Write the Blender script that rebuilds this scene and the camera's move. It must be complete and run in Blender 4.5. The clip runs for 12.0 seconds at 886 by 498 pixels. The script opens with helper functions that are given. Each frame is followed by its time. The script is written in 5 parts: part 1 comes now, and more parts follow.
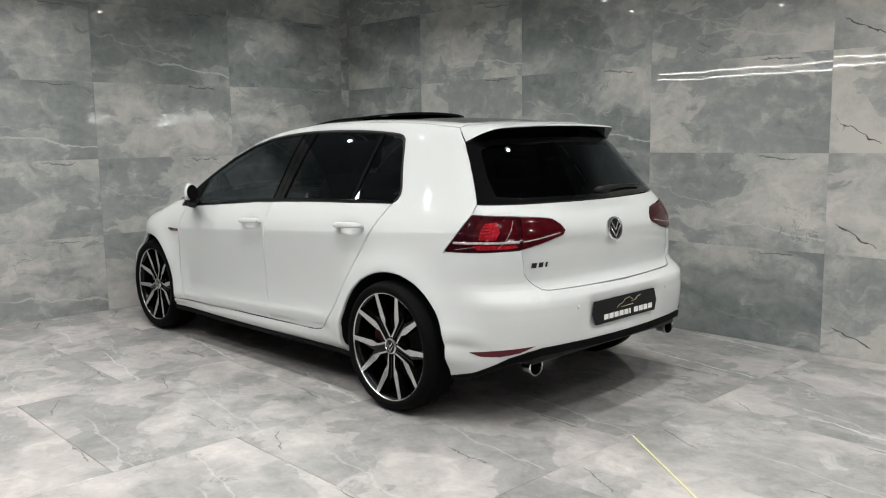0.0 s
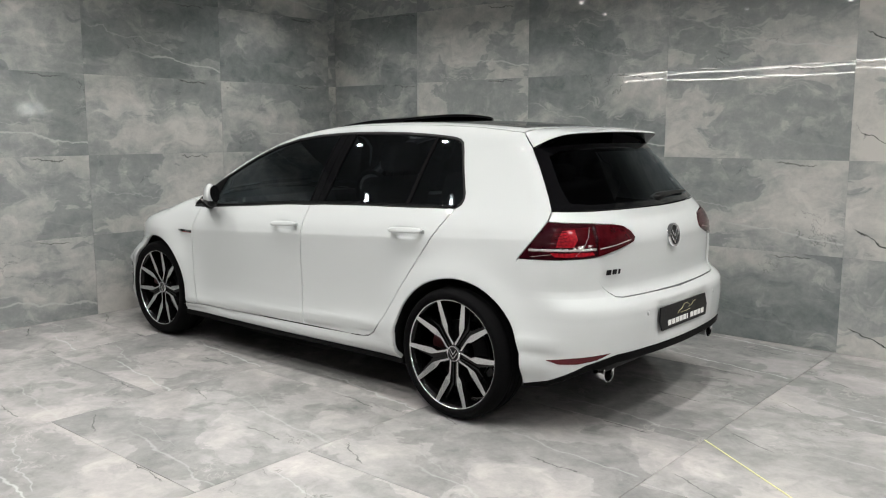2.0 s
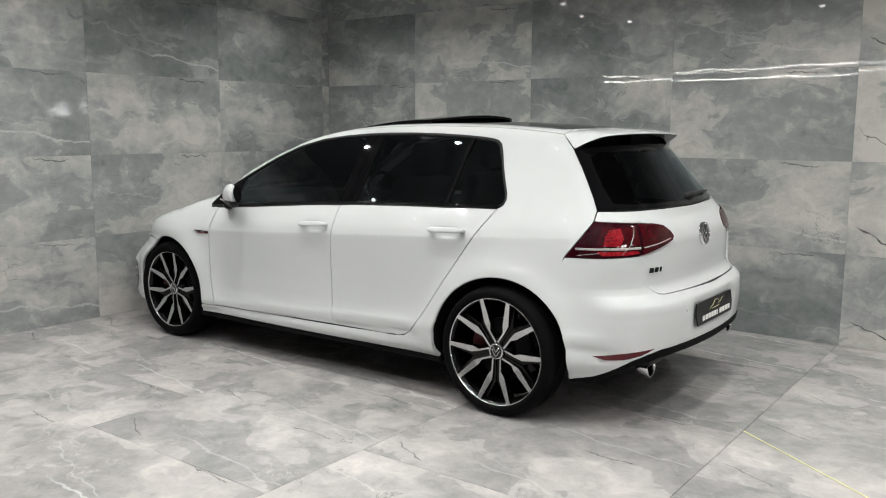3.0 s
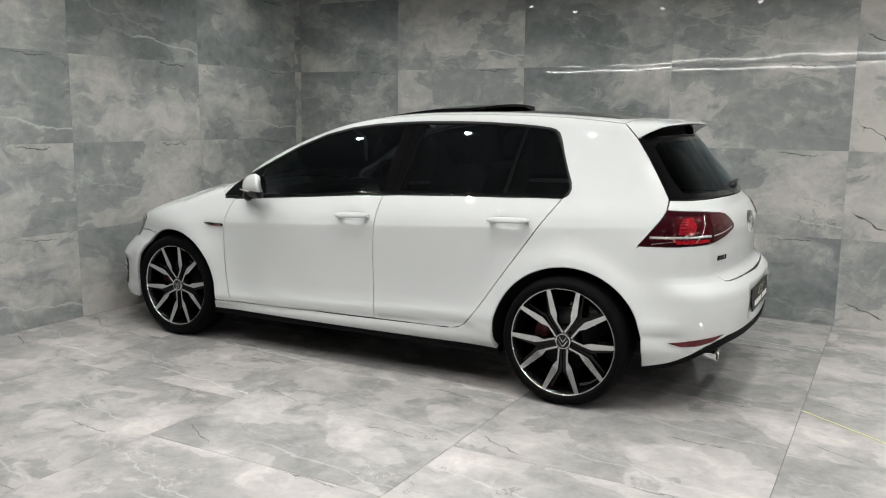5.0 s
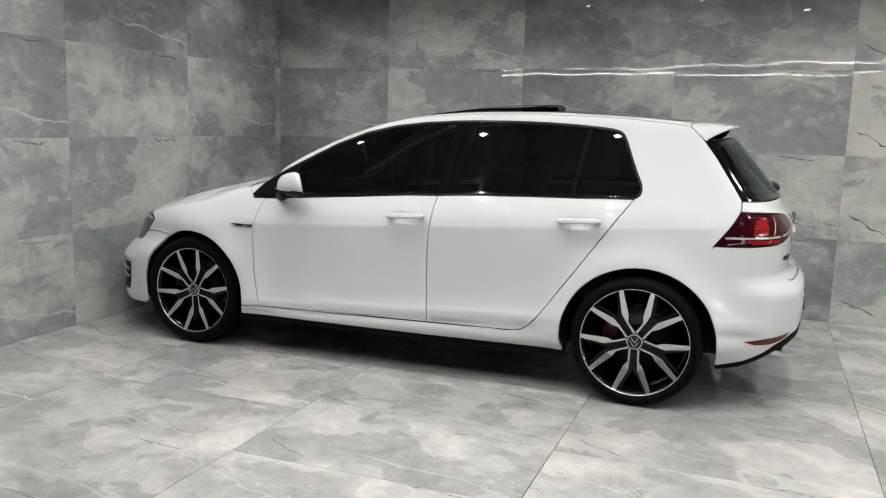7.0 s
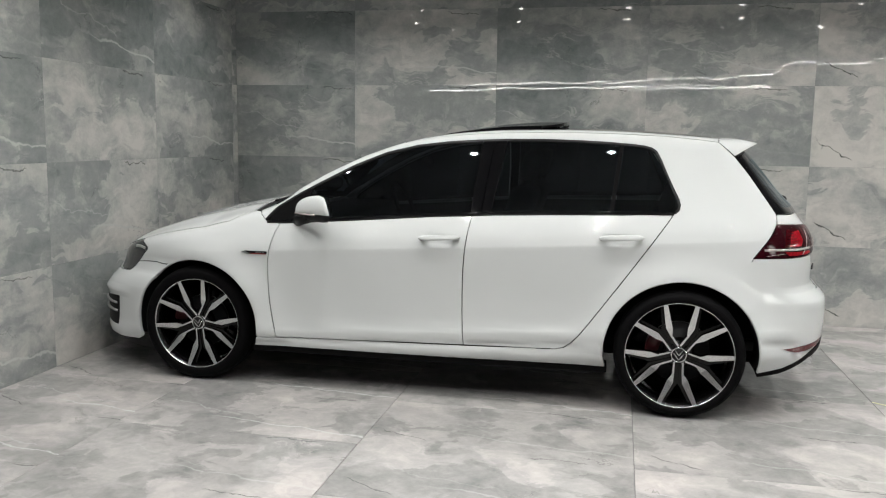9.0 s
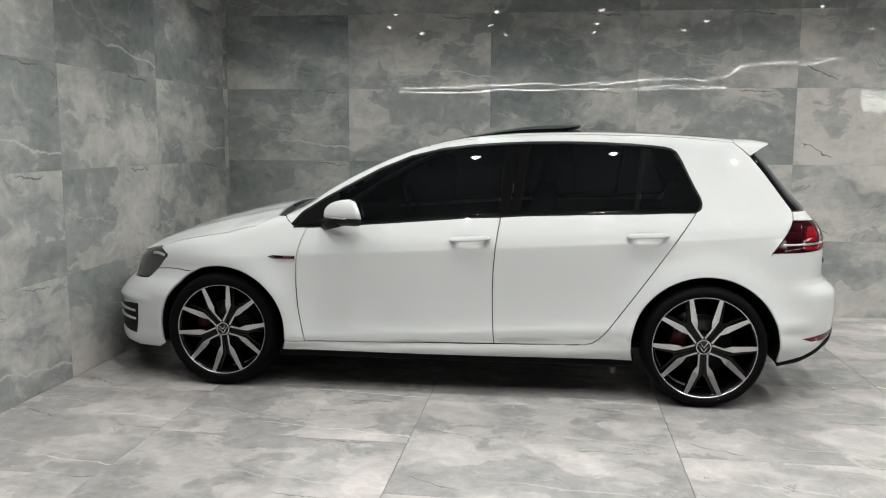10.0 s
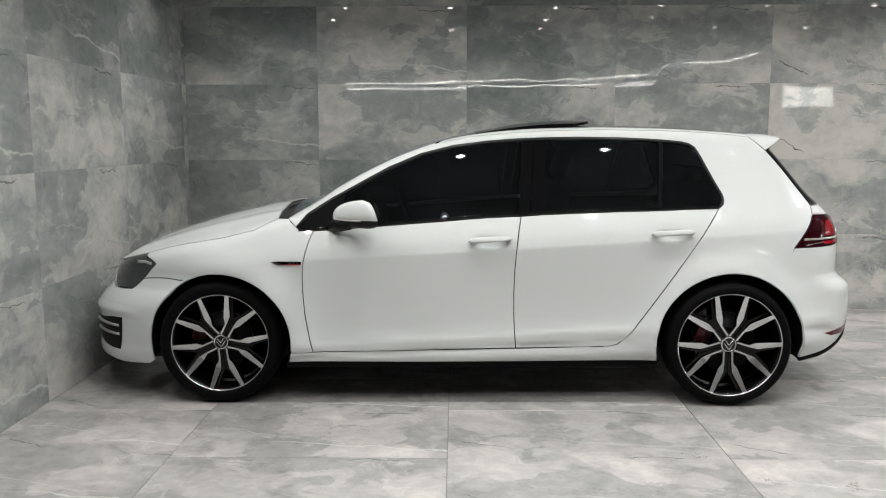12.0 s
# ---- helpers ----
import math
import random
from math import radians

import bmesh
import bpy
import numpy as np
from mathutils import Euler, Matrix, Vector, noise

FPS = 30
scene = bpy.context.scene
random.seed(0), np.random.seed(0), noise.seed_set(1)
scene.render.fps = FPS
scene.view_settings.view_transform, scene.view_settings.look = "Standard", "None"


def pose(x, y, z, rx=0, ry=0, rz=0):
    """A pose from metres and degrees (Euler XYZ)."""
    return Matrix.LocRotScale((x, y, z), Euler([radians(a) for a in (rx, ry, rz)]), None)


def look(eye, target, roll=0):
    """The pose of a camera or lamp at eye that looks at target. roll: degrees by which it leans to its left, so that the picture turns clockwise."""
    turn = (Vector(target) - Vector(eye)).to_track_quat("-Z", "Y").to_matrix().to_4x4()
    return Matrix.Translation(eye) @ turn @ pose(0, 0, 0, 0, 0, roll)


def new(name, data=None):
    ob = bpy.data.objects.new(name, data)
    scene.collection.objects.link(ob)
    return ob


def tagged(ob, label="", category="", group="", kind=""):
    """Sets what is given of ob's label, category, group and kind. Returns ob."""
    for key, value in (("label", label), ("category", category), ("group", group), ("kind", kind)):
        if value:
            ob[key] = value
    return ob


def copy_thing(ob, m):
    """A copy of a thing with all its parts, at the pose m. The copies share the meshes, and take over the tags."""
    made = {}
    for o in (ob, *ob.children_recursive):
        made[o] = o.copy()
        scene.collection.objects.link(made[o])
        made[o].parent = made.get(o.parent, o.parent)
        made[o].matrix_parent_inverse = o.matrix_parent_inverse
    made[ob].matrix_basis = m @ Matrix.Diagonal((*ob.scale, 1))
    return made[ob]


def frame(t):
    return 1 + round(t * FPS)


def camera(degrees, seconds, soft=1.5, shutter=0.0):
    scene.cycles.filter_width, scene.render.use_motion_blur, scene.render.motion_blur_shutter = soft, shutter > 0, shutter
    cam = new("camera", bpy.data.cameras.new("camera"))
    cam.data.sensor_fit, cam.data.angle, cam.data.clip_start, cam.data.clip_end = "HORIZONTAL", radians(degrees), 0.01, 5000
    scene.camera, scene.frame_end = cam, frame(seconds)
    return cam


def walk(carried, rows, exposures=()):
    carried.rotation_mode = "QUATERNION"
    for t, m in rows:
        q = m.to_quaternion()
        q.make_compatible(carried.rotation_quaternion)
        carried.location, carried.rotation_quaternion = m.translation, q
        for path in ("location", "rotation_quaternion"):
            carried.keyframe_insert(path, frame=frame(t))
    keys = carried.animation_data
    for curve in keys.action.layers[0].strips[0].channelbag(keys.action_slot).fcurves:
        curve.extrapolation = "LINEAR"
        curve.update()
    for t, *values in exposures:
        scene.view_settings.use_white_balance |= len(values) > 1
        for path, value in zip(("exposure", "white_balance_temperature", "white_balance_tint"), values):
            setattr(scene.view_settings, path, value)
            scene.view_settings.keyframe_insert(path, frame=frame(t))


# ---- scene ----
from mathutils import geometry as geo

cam = camera(55.9, 12.0, soft=1.15)
EXPOSURE, STRIP_POWER, DAY_POWER = 0.10, 40.0, 9.0
PATH = [
    (0, (4.4, -3.414, 1.335), (2.961, -2.051, 1.069), -0.9),
    (0.5, (4.283, -3.584, 1.349), (2.869, -2.196, 1.079), -0.7),
    (1, (4.167, -3.662, 1.353), (2.786, -2.242, 1.079), -0.5),
    (1.5, (3.994, -3.728, 1.366), (2.658, -2.266, 1.089), -0.2),
    (2, (3.826, -3.871, 1.391), (2.539, -2.366, 1.109), 0.0),
    (2.5, (3.655, -4.107, 1.408), (2.422, -2.558, 1.124), 0.2),
    (3, (3.488, -4.214, 1.401), (2.305, -2.626, 1.117), 0.2),
    (5, (2.701, -4.632, 1.398), (1.754, -2.898, 1.088), 0.6),
    (5.5, (2.498, -4.631, 1.41), (1.614, -2.865, 1.094), 1.0),
    (6, (2.264, -4.798, 1.402), (1.442, -3.002, 1.086), 1.3),
    (6.5, (2.051, -4.921, 1.41), (1.291, -3.097, 1.096), 1.5),
    (7, (1.831, -4.935, 1.366), (1.134, -3.084, 1.065), 1.6),
    (7.5, (1.614, -4.988, 1.394), (0.987, -3.111, 1.107), 1.7),
    (9.5, (0.749, -5.167, 1.383), (0.419, -3.212, 1.12), 0.5),
    (10, (0.517, -5.252, 1.391), (0.259, -3.286, 1.13), 0.3),
    (10.5, (0.385, -5.207, 1.37), (0.185, -3.234, 1.109), 0.2),
    (11, (0.246, -5.098, 1.365), (0.1, -3.121, 1.101), 0.1),
    (11.5, (0.119, -5.074, 1.369), (0.03, -3.093, 1.108), -0.0),
    (12, (-0.086, -5.074, 1.378), (-0.118, -3.091, 1.114), -0.1),
]
walk(cam, [(t, look(eye, target, roll)) for t, eye, target, roll in PATH], exposures=[(0.0, EXPOSURE), (12.0, EXPOSURE)])

# ---- light: a closed showroom, lit by recessed downlights and light strips ----
CEILING = 2.84
WEST, NORTH, EAST, SOUTH = -2.238, 1.64, 9.0, -8.0
LAMP_WATT = 8.7
world = bpy.data.worlds.new("world")
scene.world = world
world.use_nodes = True
world.node_tree.nodes["Background"].inputs[0].default_value = (0.6, 0.65, 0.7, 1)
world.node_tree.nodes["Background"].inputs[1].default_value = 0.05
LAMPS = [(-1.34 + 1.18 * i, 0.56 - 1.86 * j) for j in range(3) for i in range(7)] + [(-1.63 + 1.32 * i, -2.30) for i in range(4)]
for lx, ly in LAMPS:
    share = (1.2 if ly > -2 else 1.0) * (0.9 if lx > 5 else 1.2 if lx > 4 else 1.3 if lx > 3 else 1.0)
    lamp = bpy.data.lights.new("downlight_glow", "AREA")
    lamp.shape, lamp.size, lamp.energy, lamp.color, lamp.spread = "DISK", 0.032, LAMP_WATT * share, (1.0, 0.985, 0.955), radians(130)
    new("downlight_glow", lamp).matrix_world = pose(lx, ly, CEILING - 0.024)

# ---- materials ----


def material(name):
    m = bpy.data.materials.new(name)
    m.use_nodes = True
    return m, m.node_tree.nodes, m.node_tree.links, m.node_tree.nodes["Principled BSDF"]


def plain(name, colour, rough=0.5, metal=0.0, coat=0.0, spec=0.5, grain=0.0, scale=60.0, bump=0.0, emit=None, power=0.0):
    """A principled surface with fine variation of colour and relief."""
    m, n, l, b = material(name)
    b.inputs["Base Color"].default_value = (*colour, 1)
    b.inputs["Roughness"].default_value, b.inputs["Metallic"].default_value = rough, metal
    b.inputs["Coat Weight"].default_value, b.inputs["Coat Roughness"].default_value = coat, 0.03
    b.inputs["Specular IOR Level"].default_value = spec
    if emit:
        b.inputs["Emission Color"].default_value, b.inputs["Emission Strength"].default_value = (*emit, 1), power
    if grain or bump:
        co, tex = n.new("ShaderNodeTexCoord"), n.new("ShaderNodeTexNoise")
        tex.inputs["Scale"].default_value, tex.inputs["Detail"].default_value = scale, 5
        l.new(co.outputs["Object"], tex.inputs["Vector"])
        if grain:
            ramp = n.new("ShaderNodeMix")
            ramp.data_type = "RGBA"
            ramp.inputs["A"].default_value = (*[c * (1 - grain) for c in colour], 1)
            ramp.inputs["B"].default_value = (*[min(1, c * (1 + grain)) for c in colour], 1)
            l.new(tex.outputs["Fac"], ramp.inputs["Factor"])
            l.new(ramp.outputs["Result"], b.inputs["Base Color"])
            rr = n.new("ShaderNodeMapRange")
            rr.inputs["To Min"].default_value, rr.inputs["To Max"].default_value = rough * 0.8, rough * 1.25
            l.new(tex.outputs["Fac"], rr.inputs["Value"])
            l.new(rr.outputs["Result"], b.inputs["Roughness"])
        if bump:
            bp = n.new("ShaderNodeBump")
            bp.inputs["Strength"].default_value, bp.inputs["Distance"].default_value = 0.5, bump
            l.new(tex.outputs["Fac"], bp.inputs["Height"])
            l.new(bp.outputs["Normal"], b.inputs["Normal"])
    return m


def maths(n, l, op, a, b=None, c=None):
    node = n.new("ShaderNodeMath")
    node.operation = op
    for i, v in enumerate((a, b, c)):
        if v is None:
            continue
        if isinstance(v, (int, float)):
            node.inputs[i].default_value = v
        else:
            l.new(v, node.inputs[i])
    return node.outputs[0]


def marble(name, dark, mid, light, rough, wave, contrast, slant, drawn):
    """Polished grey marble print, laid out in each tile's own metres. The object's colour tells the print:
    red the part of the pattern, green the white vein, blue the brightness, alpha the dark crack."""
    m, n, l, b = material(name)
    co, info = n.new("ShaderNodeTexCoord"), n.new("ShaderNodeObjectInfo")
    rgb = n.new("ShaderNodeSeparateColor")
    l.new(info.outputs["Color"], rgb.inputs[0])
    seed = maths(n, l, "MULTIPLY", rgb.outputs[0], 61.0)
    shift = n.new("ShaderNodeCombineXYZ")
    l.new(seed, shift.inputs[0]); l.new(seed, shift.inputs[1])

    def vector(op, a, b2):
        node = n.new("ShaderNodeVectorMath")
        node.operation = op
        l.new(a, node.inputs[0])
        if isinstance(b2, tuple):
            node.inputs[1].default_value = b2
        else:
            l.new(b2, node.inputs[1])
        return node.outputs[0]

    at = vector("ADD", co.outputs["Object"], shift.outputs[0])

    def noise_at(where, scale, detail, roughness=0.5, distortion=0.0, out="Fac"):
        t = n.new("ShaderNodeTexNoise")
        t.inputs["Scale"].default_value, t.inputs["Detail"].default_value = scale, detail
        t.inputs["Distortion"].default_value, t.inputs["Roughness"].default_value = distortion, roughness
        l.new(where, t.inputs["Vector"])
        return t.outputs[out]

    def cloud(scale, detail, distortion=0.0, roughness=0.55):
        return noise_at(at, scale, detail, roughness, distortion)

    def band(value, a, b2, lo=0.0, hi=1.0):
        r = n.new("ShaderNodeMapRange")
        r.interpolation_type = "SMOOTHSTEP"
        for k, v in (("From Min", a), ("From Max", b2), ("To Min", lo), ("To Max", hi)):
            r.inputs[k].default_value = v
        l.new(value, r.inputs["Value"])
        return r.outputs[0]

    # washed fields of grey, crisp on some sides and faded on others, drawn out along the slant
    warp = vector("MULTIPLY", vector("SUBTRACT", noise_at(at, 3.4, 2, 0.5, out="Color"), (0.5, 0.5, 0.5)), (0.30, 0.30, 0.0))
    warped = vector("ADD", at, warp)

    def slanted(angle, along, across):
        mp = n.new("ShaderNodeMapping")
        mp.inputs["Rotation"].default_value = (0, 0, angle)
        mp.inputs["Scale"].default_value = (along, across, 1.0)
        l.new(warped, mp.inputs["Vector"])
        return mp.outputs[0]

    streaks = slanted(0.95, *drawn)
    field = maths(n, l, "MULTIPLY_ADD", noise_at(streaks, 2.6, 5, 0.60), 0.45, maths(n, l, "MULTIPLY", noise_at(slanted(0.6, 0.85, 1.2), 1.5, 4, 0.5), 0.55))
    crispness = band(cloud(1.6, 2), 0.44, 0.56)
    crisp, soft = band(field, 0.492, 0.508), band(field, 0.45, 0.56)
    tone = maths(n, l, "MULTIPLY_ADD", maths(n, l, "MULTIPLY_ADD", crispness, maths(n, l, "SUBTRACT", crisp, soft), soft), 0.40, -0.5)
    tone = maths(n, l, "MULTIPLY_ADD", band(field, 0.34, 0.50), 0.30, tone)
    tone = maths(n, l, "MULTIPLY_ADD", band(field, 0.52, 0.66), 0.45, tone)
    dabs = band(noise_at(warped, 3.4, 4, 0.55), 0.575, 0.60)
    dark_dabs = band(noise_at(streaks, 5.0, 5, 0.62), 0.57, 0.63)
    mottle = maths(n, l, "SUBTRACT", cloud(11, 6, 0.3, roughness=0.68), 0.5)
    fine = cloud(55, 6, 0.2, roughness=0.75)
    xyz = n.new("ShaderNodeSeparateXYZ")
    l.new(co.outputs["Object"], xyz.inputs[0])
    u, v = xyz.outputs[0], maths(n, l, "MODULO", xyz.outputs[1], 0.601)
    tone = maths(n, l, "MULTIPLY_ADD", dabs, 0.16, tone)
    tone = maths(n, l, "MULTIPLY_ADD", dark_dabs, -0.16, tone)
    tone = maths(n, l, "MULTIPLY_ADD", mottle, 1.05, tone)
    tone = maths(n, l, "MULTIPLY_ADD", fine, 0.34, maths(n, l, "ADD", tone, -0.17))
    tone = maths(n, l, "MULTIPLY_ADD", tone, contrast, 0.46)
    tone = maths(n, l, "MULTIPLY_ADD", maths(n, l, "SUBTRACT", 0.6, u), slant, tone)
    tone = maths(n, l, "MULTIPLY_ADD", maths(n, l, "SUBTRACT", 0.3, v), slant, tone)
    tone = maths(n, l, "ADD", tone, maths(n, l, "MULTIPLY_ADD", rgb.outputs[2], 1.0, -0.50))
    ramp = n.new("ShaderNodeValToRGB")
    e = ramp.color_ramp.elements
    e[0].position, e[0].color = 0.0, (*dark, 1)
    e[1].position, e[1].color = 1.0, (*light, 1)
    k = e.new(0.48)
    k.color = (*mid, 1)
    l.new(tone, ramp.inputs[0])
    # the white vein and the dark cracks of the print
    jag = maths(n, l, "SUBTRACT", cloud(4.0, 3, 0.4), 0.5)
    jag2 = maths(n, l, "SUBTRACT", cloud(14, 5, 0.8), 0.5)

    def vein(u0, u1, v0, v1, width, wob, wob2, fade):
        slope = (v1 - v0) / (u1 - u0)
        line = maths(n, l, "MULTIPLY_ADD", u, slope, v0 - slope * u0)
        d = maths(n, l, "SUBTRACT", v, line)
        d = maths(n, l, "MULTIPLY_ADD", jag, wob, d)
        d = maths(n, l, "MULTIPLY_ADD", jag2, wob2, d)
        d = maths(n, l, "ABSOLUTE", d)
        body_ = band(maths(n, l, "MULTIPLY_ADD", jag2, -width * 1.6, d), width * 0.1, width, 1.0, 0.0)
        ends = maths(n, l, "MULTIPLY", band(u, u0, u0 + fade), band(u, u1 - 0.03, u1, 1.0, 0.0))
        return maths(n, l, "MULTIPLY", body_, ends)

    white = maths(n, l, "MULTIPLY", vein(0.30, 1.25, 0.20, 0.075, 0.0100, 0.13, 0.008, 0.35), rgb.outputs[1])
    white2 = maths(n, l, "MULTIPLY", vein(-0.05, 0.75, 0.40, 0.19, 0.007, 0.20, 0.02, 0.2), maths(n, l, "MULTIPLY", rgb.outputs[1], 0.6))
    crack = maths(n, l, "MULTIPLY", vein(0.04, 0.30, 0.19, 0.055, 0.0065, 0.10, 0.05, 0.05), info.outputs["Alpha"])
    crack2 = maths(n, l, "MULTIPLY", vein(0.76, 1.04, 0.585, 0.565, 0.006, 0.08, 0.05, 0.05), 0.7)
    # scattered hair cracks, dark and pale
    hair = maths(n, l, "ABSOLUTE", maths(n, l, "SUBTRACT", noise_at(warped, 3.1, 6, 0.62), 0.5))
    hair_dark = maths(n, l, "MULTIPLY", maths(n, l, "MULTIPLY", band(hair, 0.002, 0.010, 1.0, 0.0), band(cloud(2.3, 3), 0.58, 0.66)), 0.45)
    hair2 = maths(n, l, "ABSOLUTE", maths(n, l, "SUBTRACT", noise_at(streaks, 2.2, 6, 0.62), 0.5))
    hair_pale = maths(n, l, "MULTIPLY", maths(n, l, "MULTIPLY", band(hair2, 0.002, 0.012, 1.0, 0.0), band(cloud(1.7, 3), 0.54, 0.64)), 0.30)
    last = ramp.outputs[0]
    for mask, colour in ((white, (0.52, 0.53, 0.515)), (white2, (0.48, 0.49, 0.475)), (hair_pale, tuple(c * 1.05 for c in light)), (hair_dark, tuple(c * 0.55 for c in dark)), (crack, (0.055, 0.06, 0.055)), (crack2, (0.07, 0.075, 0.07))):
        mx = n.new("ShaderNodeMix")
        mx.data_type = "RGBA"
        l.new(mask, mx.inputs["Factor"])
        l.new(last, mx.inputs["A"])
        mx.inputs["B"].default_value = (*colour, 1)
        last = mx.outputs["Result"]
    l.new(last, b.inputs["Base Color"])
    l.new(maths(n, l, "MULTIPLY_ADD", fine, rough * 0.8, rough * 0.6), b.inputs["Roughness"])
    b.inputs["Specular IOR Level"].default_value = 0.5
    bp = n.new("ShaderNodeBump")
    bp.inputs["Strength"].default_value, bp.inputs["Distance"].default_value = 1.0, wave
    l.new(cloud(2.0, 2, 0.3), bp.inputs["Height"])
    l.new(bp.outputs[0], b.inputs["Normal"])
    return m


def tinted(name, see, rough=0.012, ior=1.52):
    """Dark privacy glass: a weak view through, and a clear reflection."""
    m, n, l, b = material(name)
    n.remove(b)
    out = n["Material Output"]
    tr, gl, fr, mx = n.new("ShaderNodeBsdfTransparent"), n.new("ShaderNodeBsdfGlossy"), n.new("ShaderNodeFresnel"), n.new("ShaderNodeMixShader")
    tr.inputs[0].default_value = (*see, 1)
    gl.inputs["Roughness"].default_value = rough
    gl.inputs["Color"].default_value = (0.82, 0.93, 1.0, 1)
    fr.inputs["IOR"].default_value = ior
    l.new(fr.outputs[0], mx.inputs[0]); l.new(tr.outputs[0], mx.inputs[1]); l.new(gl.outputs[0], mx.inputs[2])
    l.new(mx.outputs[0], out.inputs[0])
    return m


WALL_MARBLE = marble("wall_marble", (0.153, 0.175, 0.177), (0.302, 0.318, 0.314), (0.59, 0.575, 0.545), 0.018, 0.0012, 0.62, 0.05, (0.45, 1.5))
FLOOR_MARBLE = marble("floor_marble", (0.18, 0.183, 0.180), (0.34, 0.331, 0.325), (0.54, 0.500, 0.486), 0.06, 0.001, 0.62, 0.0, (0.95, 1.25))
GROUT = plain("grout", (0.13, 0.13, 0.127), 0.9, grain=0.2)
WALL_GROUT = plain("wall_grout", (0.27, 0.28, 0.275), 0.8, grain=0.15)
PLASTER = plain("plaster", (0.26, 0.26, 0.255), 0.8, grain=0.06, scale=3, bump=0.001)
CEIL = plain("ceiling_paint", (0.17, 0.17, 0.174), 0.8, grain=0.04, scale=4)
PAINT = plain("white_paint", (0.570, 0.591, 0.589), 0.85, coat=1.0, spec=0.05, grain=0.012, scale=900)
GLOSS = plain("gloss_black", (0.003, 0.003, 0.0035), 0.03, spec=0.4)
SATIN = plain("satin_black", (0.005, 0.005, 0.0055), 0.42, spec=0.22, grain=0.2, scale=80)
PLASTIC = plain("grained_plastic", (0.006, 0.006, 0.0065), 0.6, spec=0.18, grain=0.25, scale=300, bump=0.0004)
RUBBER = plain("tyre_rubber", (0.0035, 0.0035, 0.0038), 0.66, spec=0.045, grain=0.3, scale=120, bump=0.0006)
SKIRT = plain("dull_black", (0.003, 0.003, 0.0032), 0.6, spec=0.06, grain=0.2, scale=120)
CHROME = plain("chrome", (0.80, 0.81, 0.82), 0.08, metal=1.0)
BRUSHED = plain("machined_alloy", (0.66, 0.67, 0.68), 0.27, metal=1.0)
STEEL = plain("brake_steel", (0.028, 0.028, 0.030), 0.5, metal=1.0, grain=0.15, scale=90)
CALIPER = plain("caliper_red", (0.050, 0.003, 0.005), 0.5, grain=0.15)
RED = plain("lamp_red", (0.042, 0.002, 0.004), 0.06, spec=0.3, grain=0.6, scale=30)
RED_DARK = plain("lamp_smoked", (0.020, 0.002, 0.004), 0.05, spec=0.3, grain=0.3, scale=18)
RED_GLOW = plain("lamp_bright_red", (0.25, 0.008, 0.014), 0.09, spec=0.3, grain=1.0, scale=90)
REFLECT = plain("reflector_red", (0.075, 0.004, 0.008), 0.10, grain=0.2, scale=300)
BARLIGHT = plain("lamp_clear_bar", (0.52, 0.46, 0.45), 0.22, metal=0.45, grain=0.5, scale=90)
SMOKE = plain("headlamp_smoked", (0.032, 0.035, 0.038), 0.07, grain=0.3, scale=30)
SPOKE_BLACK = plain("spoke_black", (0.003, 0.003, 0.0032), 0.14, spec=0.25)
FIN_GREY = plain("fin_grey", (0.30, 0.30, 0.30), 0.35, grain=0.1)
BADGE_RED = plain("badge_red", (0.32, 0.012, 0.02), 0.3)
SEAT_CLOTH = plain("seat_cloth", (0.018, 0.018, 0.02), 0.8, grain=0.3, scale=150)
HEADLINER = plain("headliner", (0.30, 0.30, 0.29), 0.9, grain=0.05)
WHITE_INK = plain("white_ink", (0.78, 0.78, 0.76), 0.5)
GOLD_INK = plain("pale_gold_ink", (0.55, 0.52, 0.30), 0.5)
STRIP_GLEAM = plain("yellow_strip_gleam", (0.52, 0.51, 0.24), 0.4, grain=0.1)
SIDE_GLASS = tinted("side_glass", (0.12, 0.132, 0.140), ior=1.85)
REAR_GLASS = tinted("rear_glass", (0.075, 0.078, 0.08), ior=1.26)
ROOF_GLASS = plain("roof_glass", (0.006, 0.006, 0.0065), 0.06, spec=0.06)
GLOWING = plain("strip_glow", (0.9, 0.9, 0.88), 0.5, emit=(1.0, 0.97, 0.90), power=STRIP_POWER)
BRIGHT_DAY = plain("open_daylight_backdrop", (0.9, 0.9, 0.9), 0.6, emit=(1.0, 0.98, 0.94), power=DAY_POWER * 5)
LENS = plain("lamp_lens", (0.9, 0.9, 0.88), 0.5, emit=(1.0, 0.97, 0.92), power=18.0)
DAYLIGHT = plain("daylight_backdrop", (0.9, 0.9, 0.9), 0.6, emit=(1.0, 0.98, 0.92), power=DAY_POWER)
WINDOW_GLASS = tinted("window_glass", (0.9, 0.92, 0.92))

# ---- mesh helpers ----


def part(name, bm, mat, parent, label="", smooth=True):
    """Links a bmesh or mesh as one mesh object under a thing or a part."""
    if isinstance(bm, bmesh.types.BMesh):
        me = bpy.data.meshes.new(name)
        bm.to_mesh(me)
        bm.free()
        if smooth:
            me.shade_smooth()
    else:
        me = bm
    if not me.materials:
        for m in (mat if isinstance(mat, (list, tuple)) else [mat]):
            me.materials.append(m)
    ob = new(name, me)
    ob.parent = parent
    if label:
        ob["label"] = label
    return ob


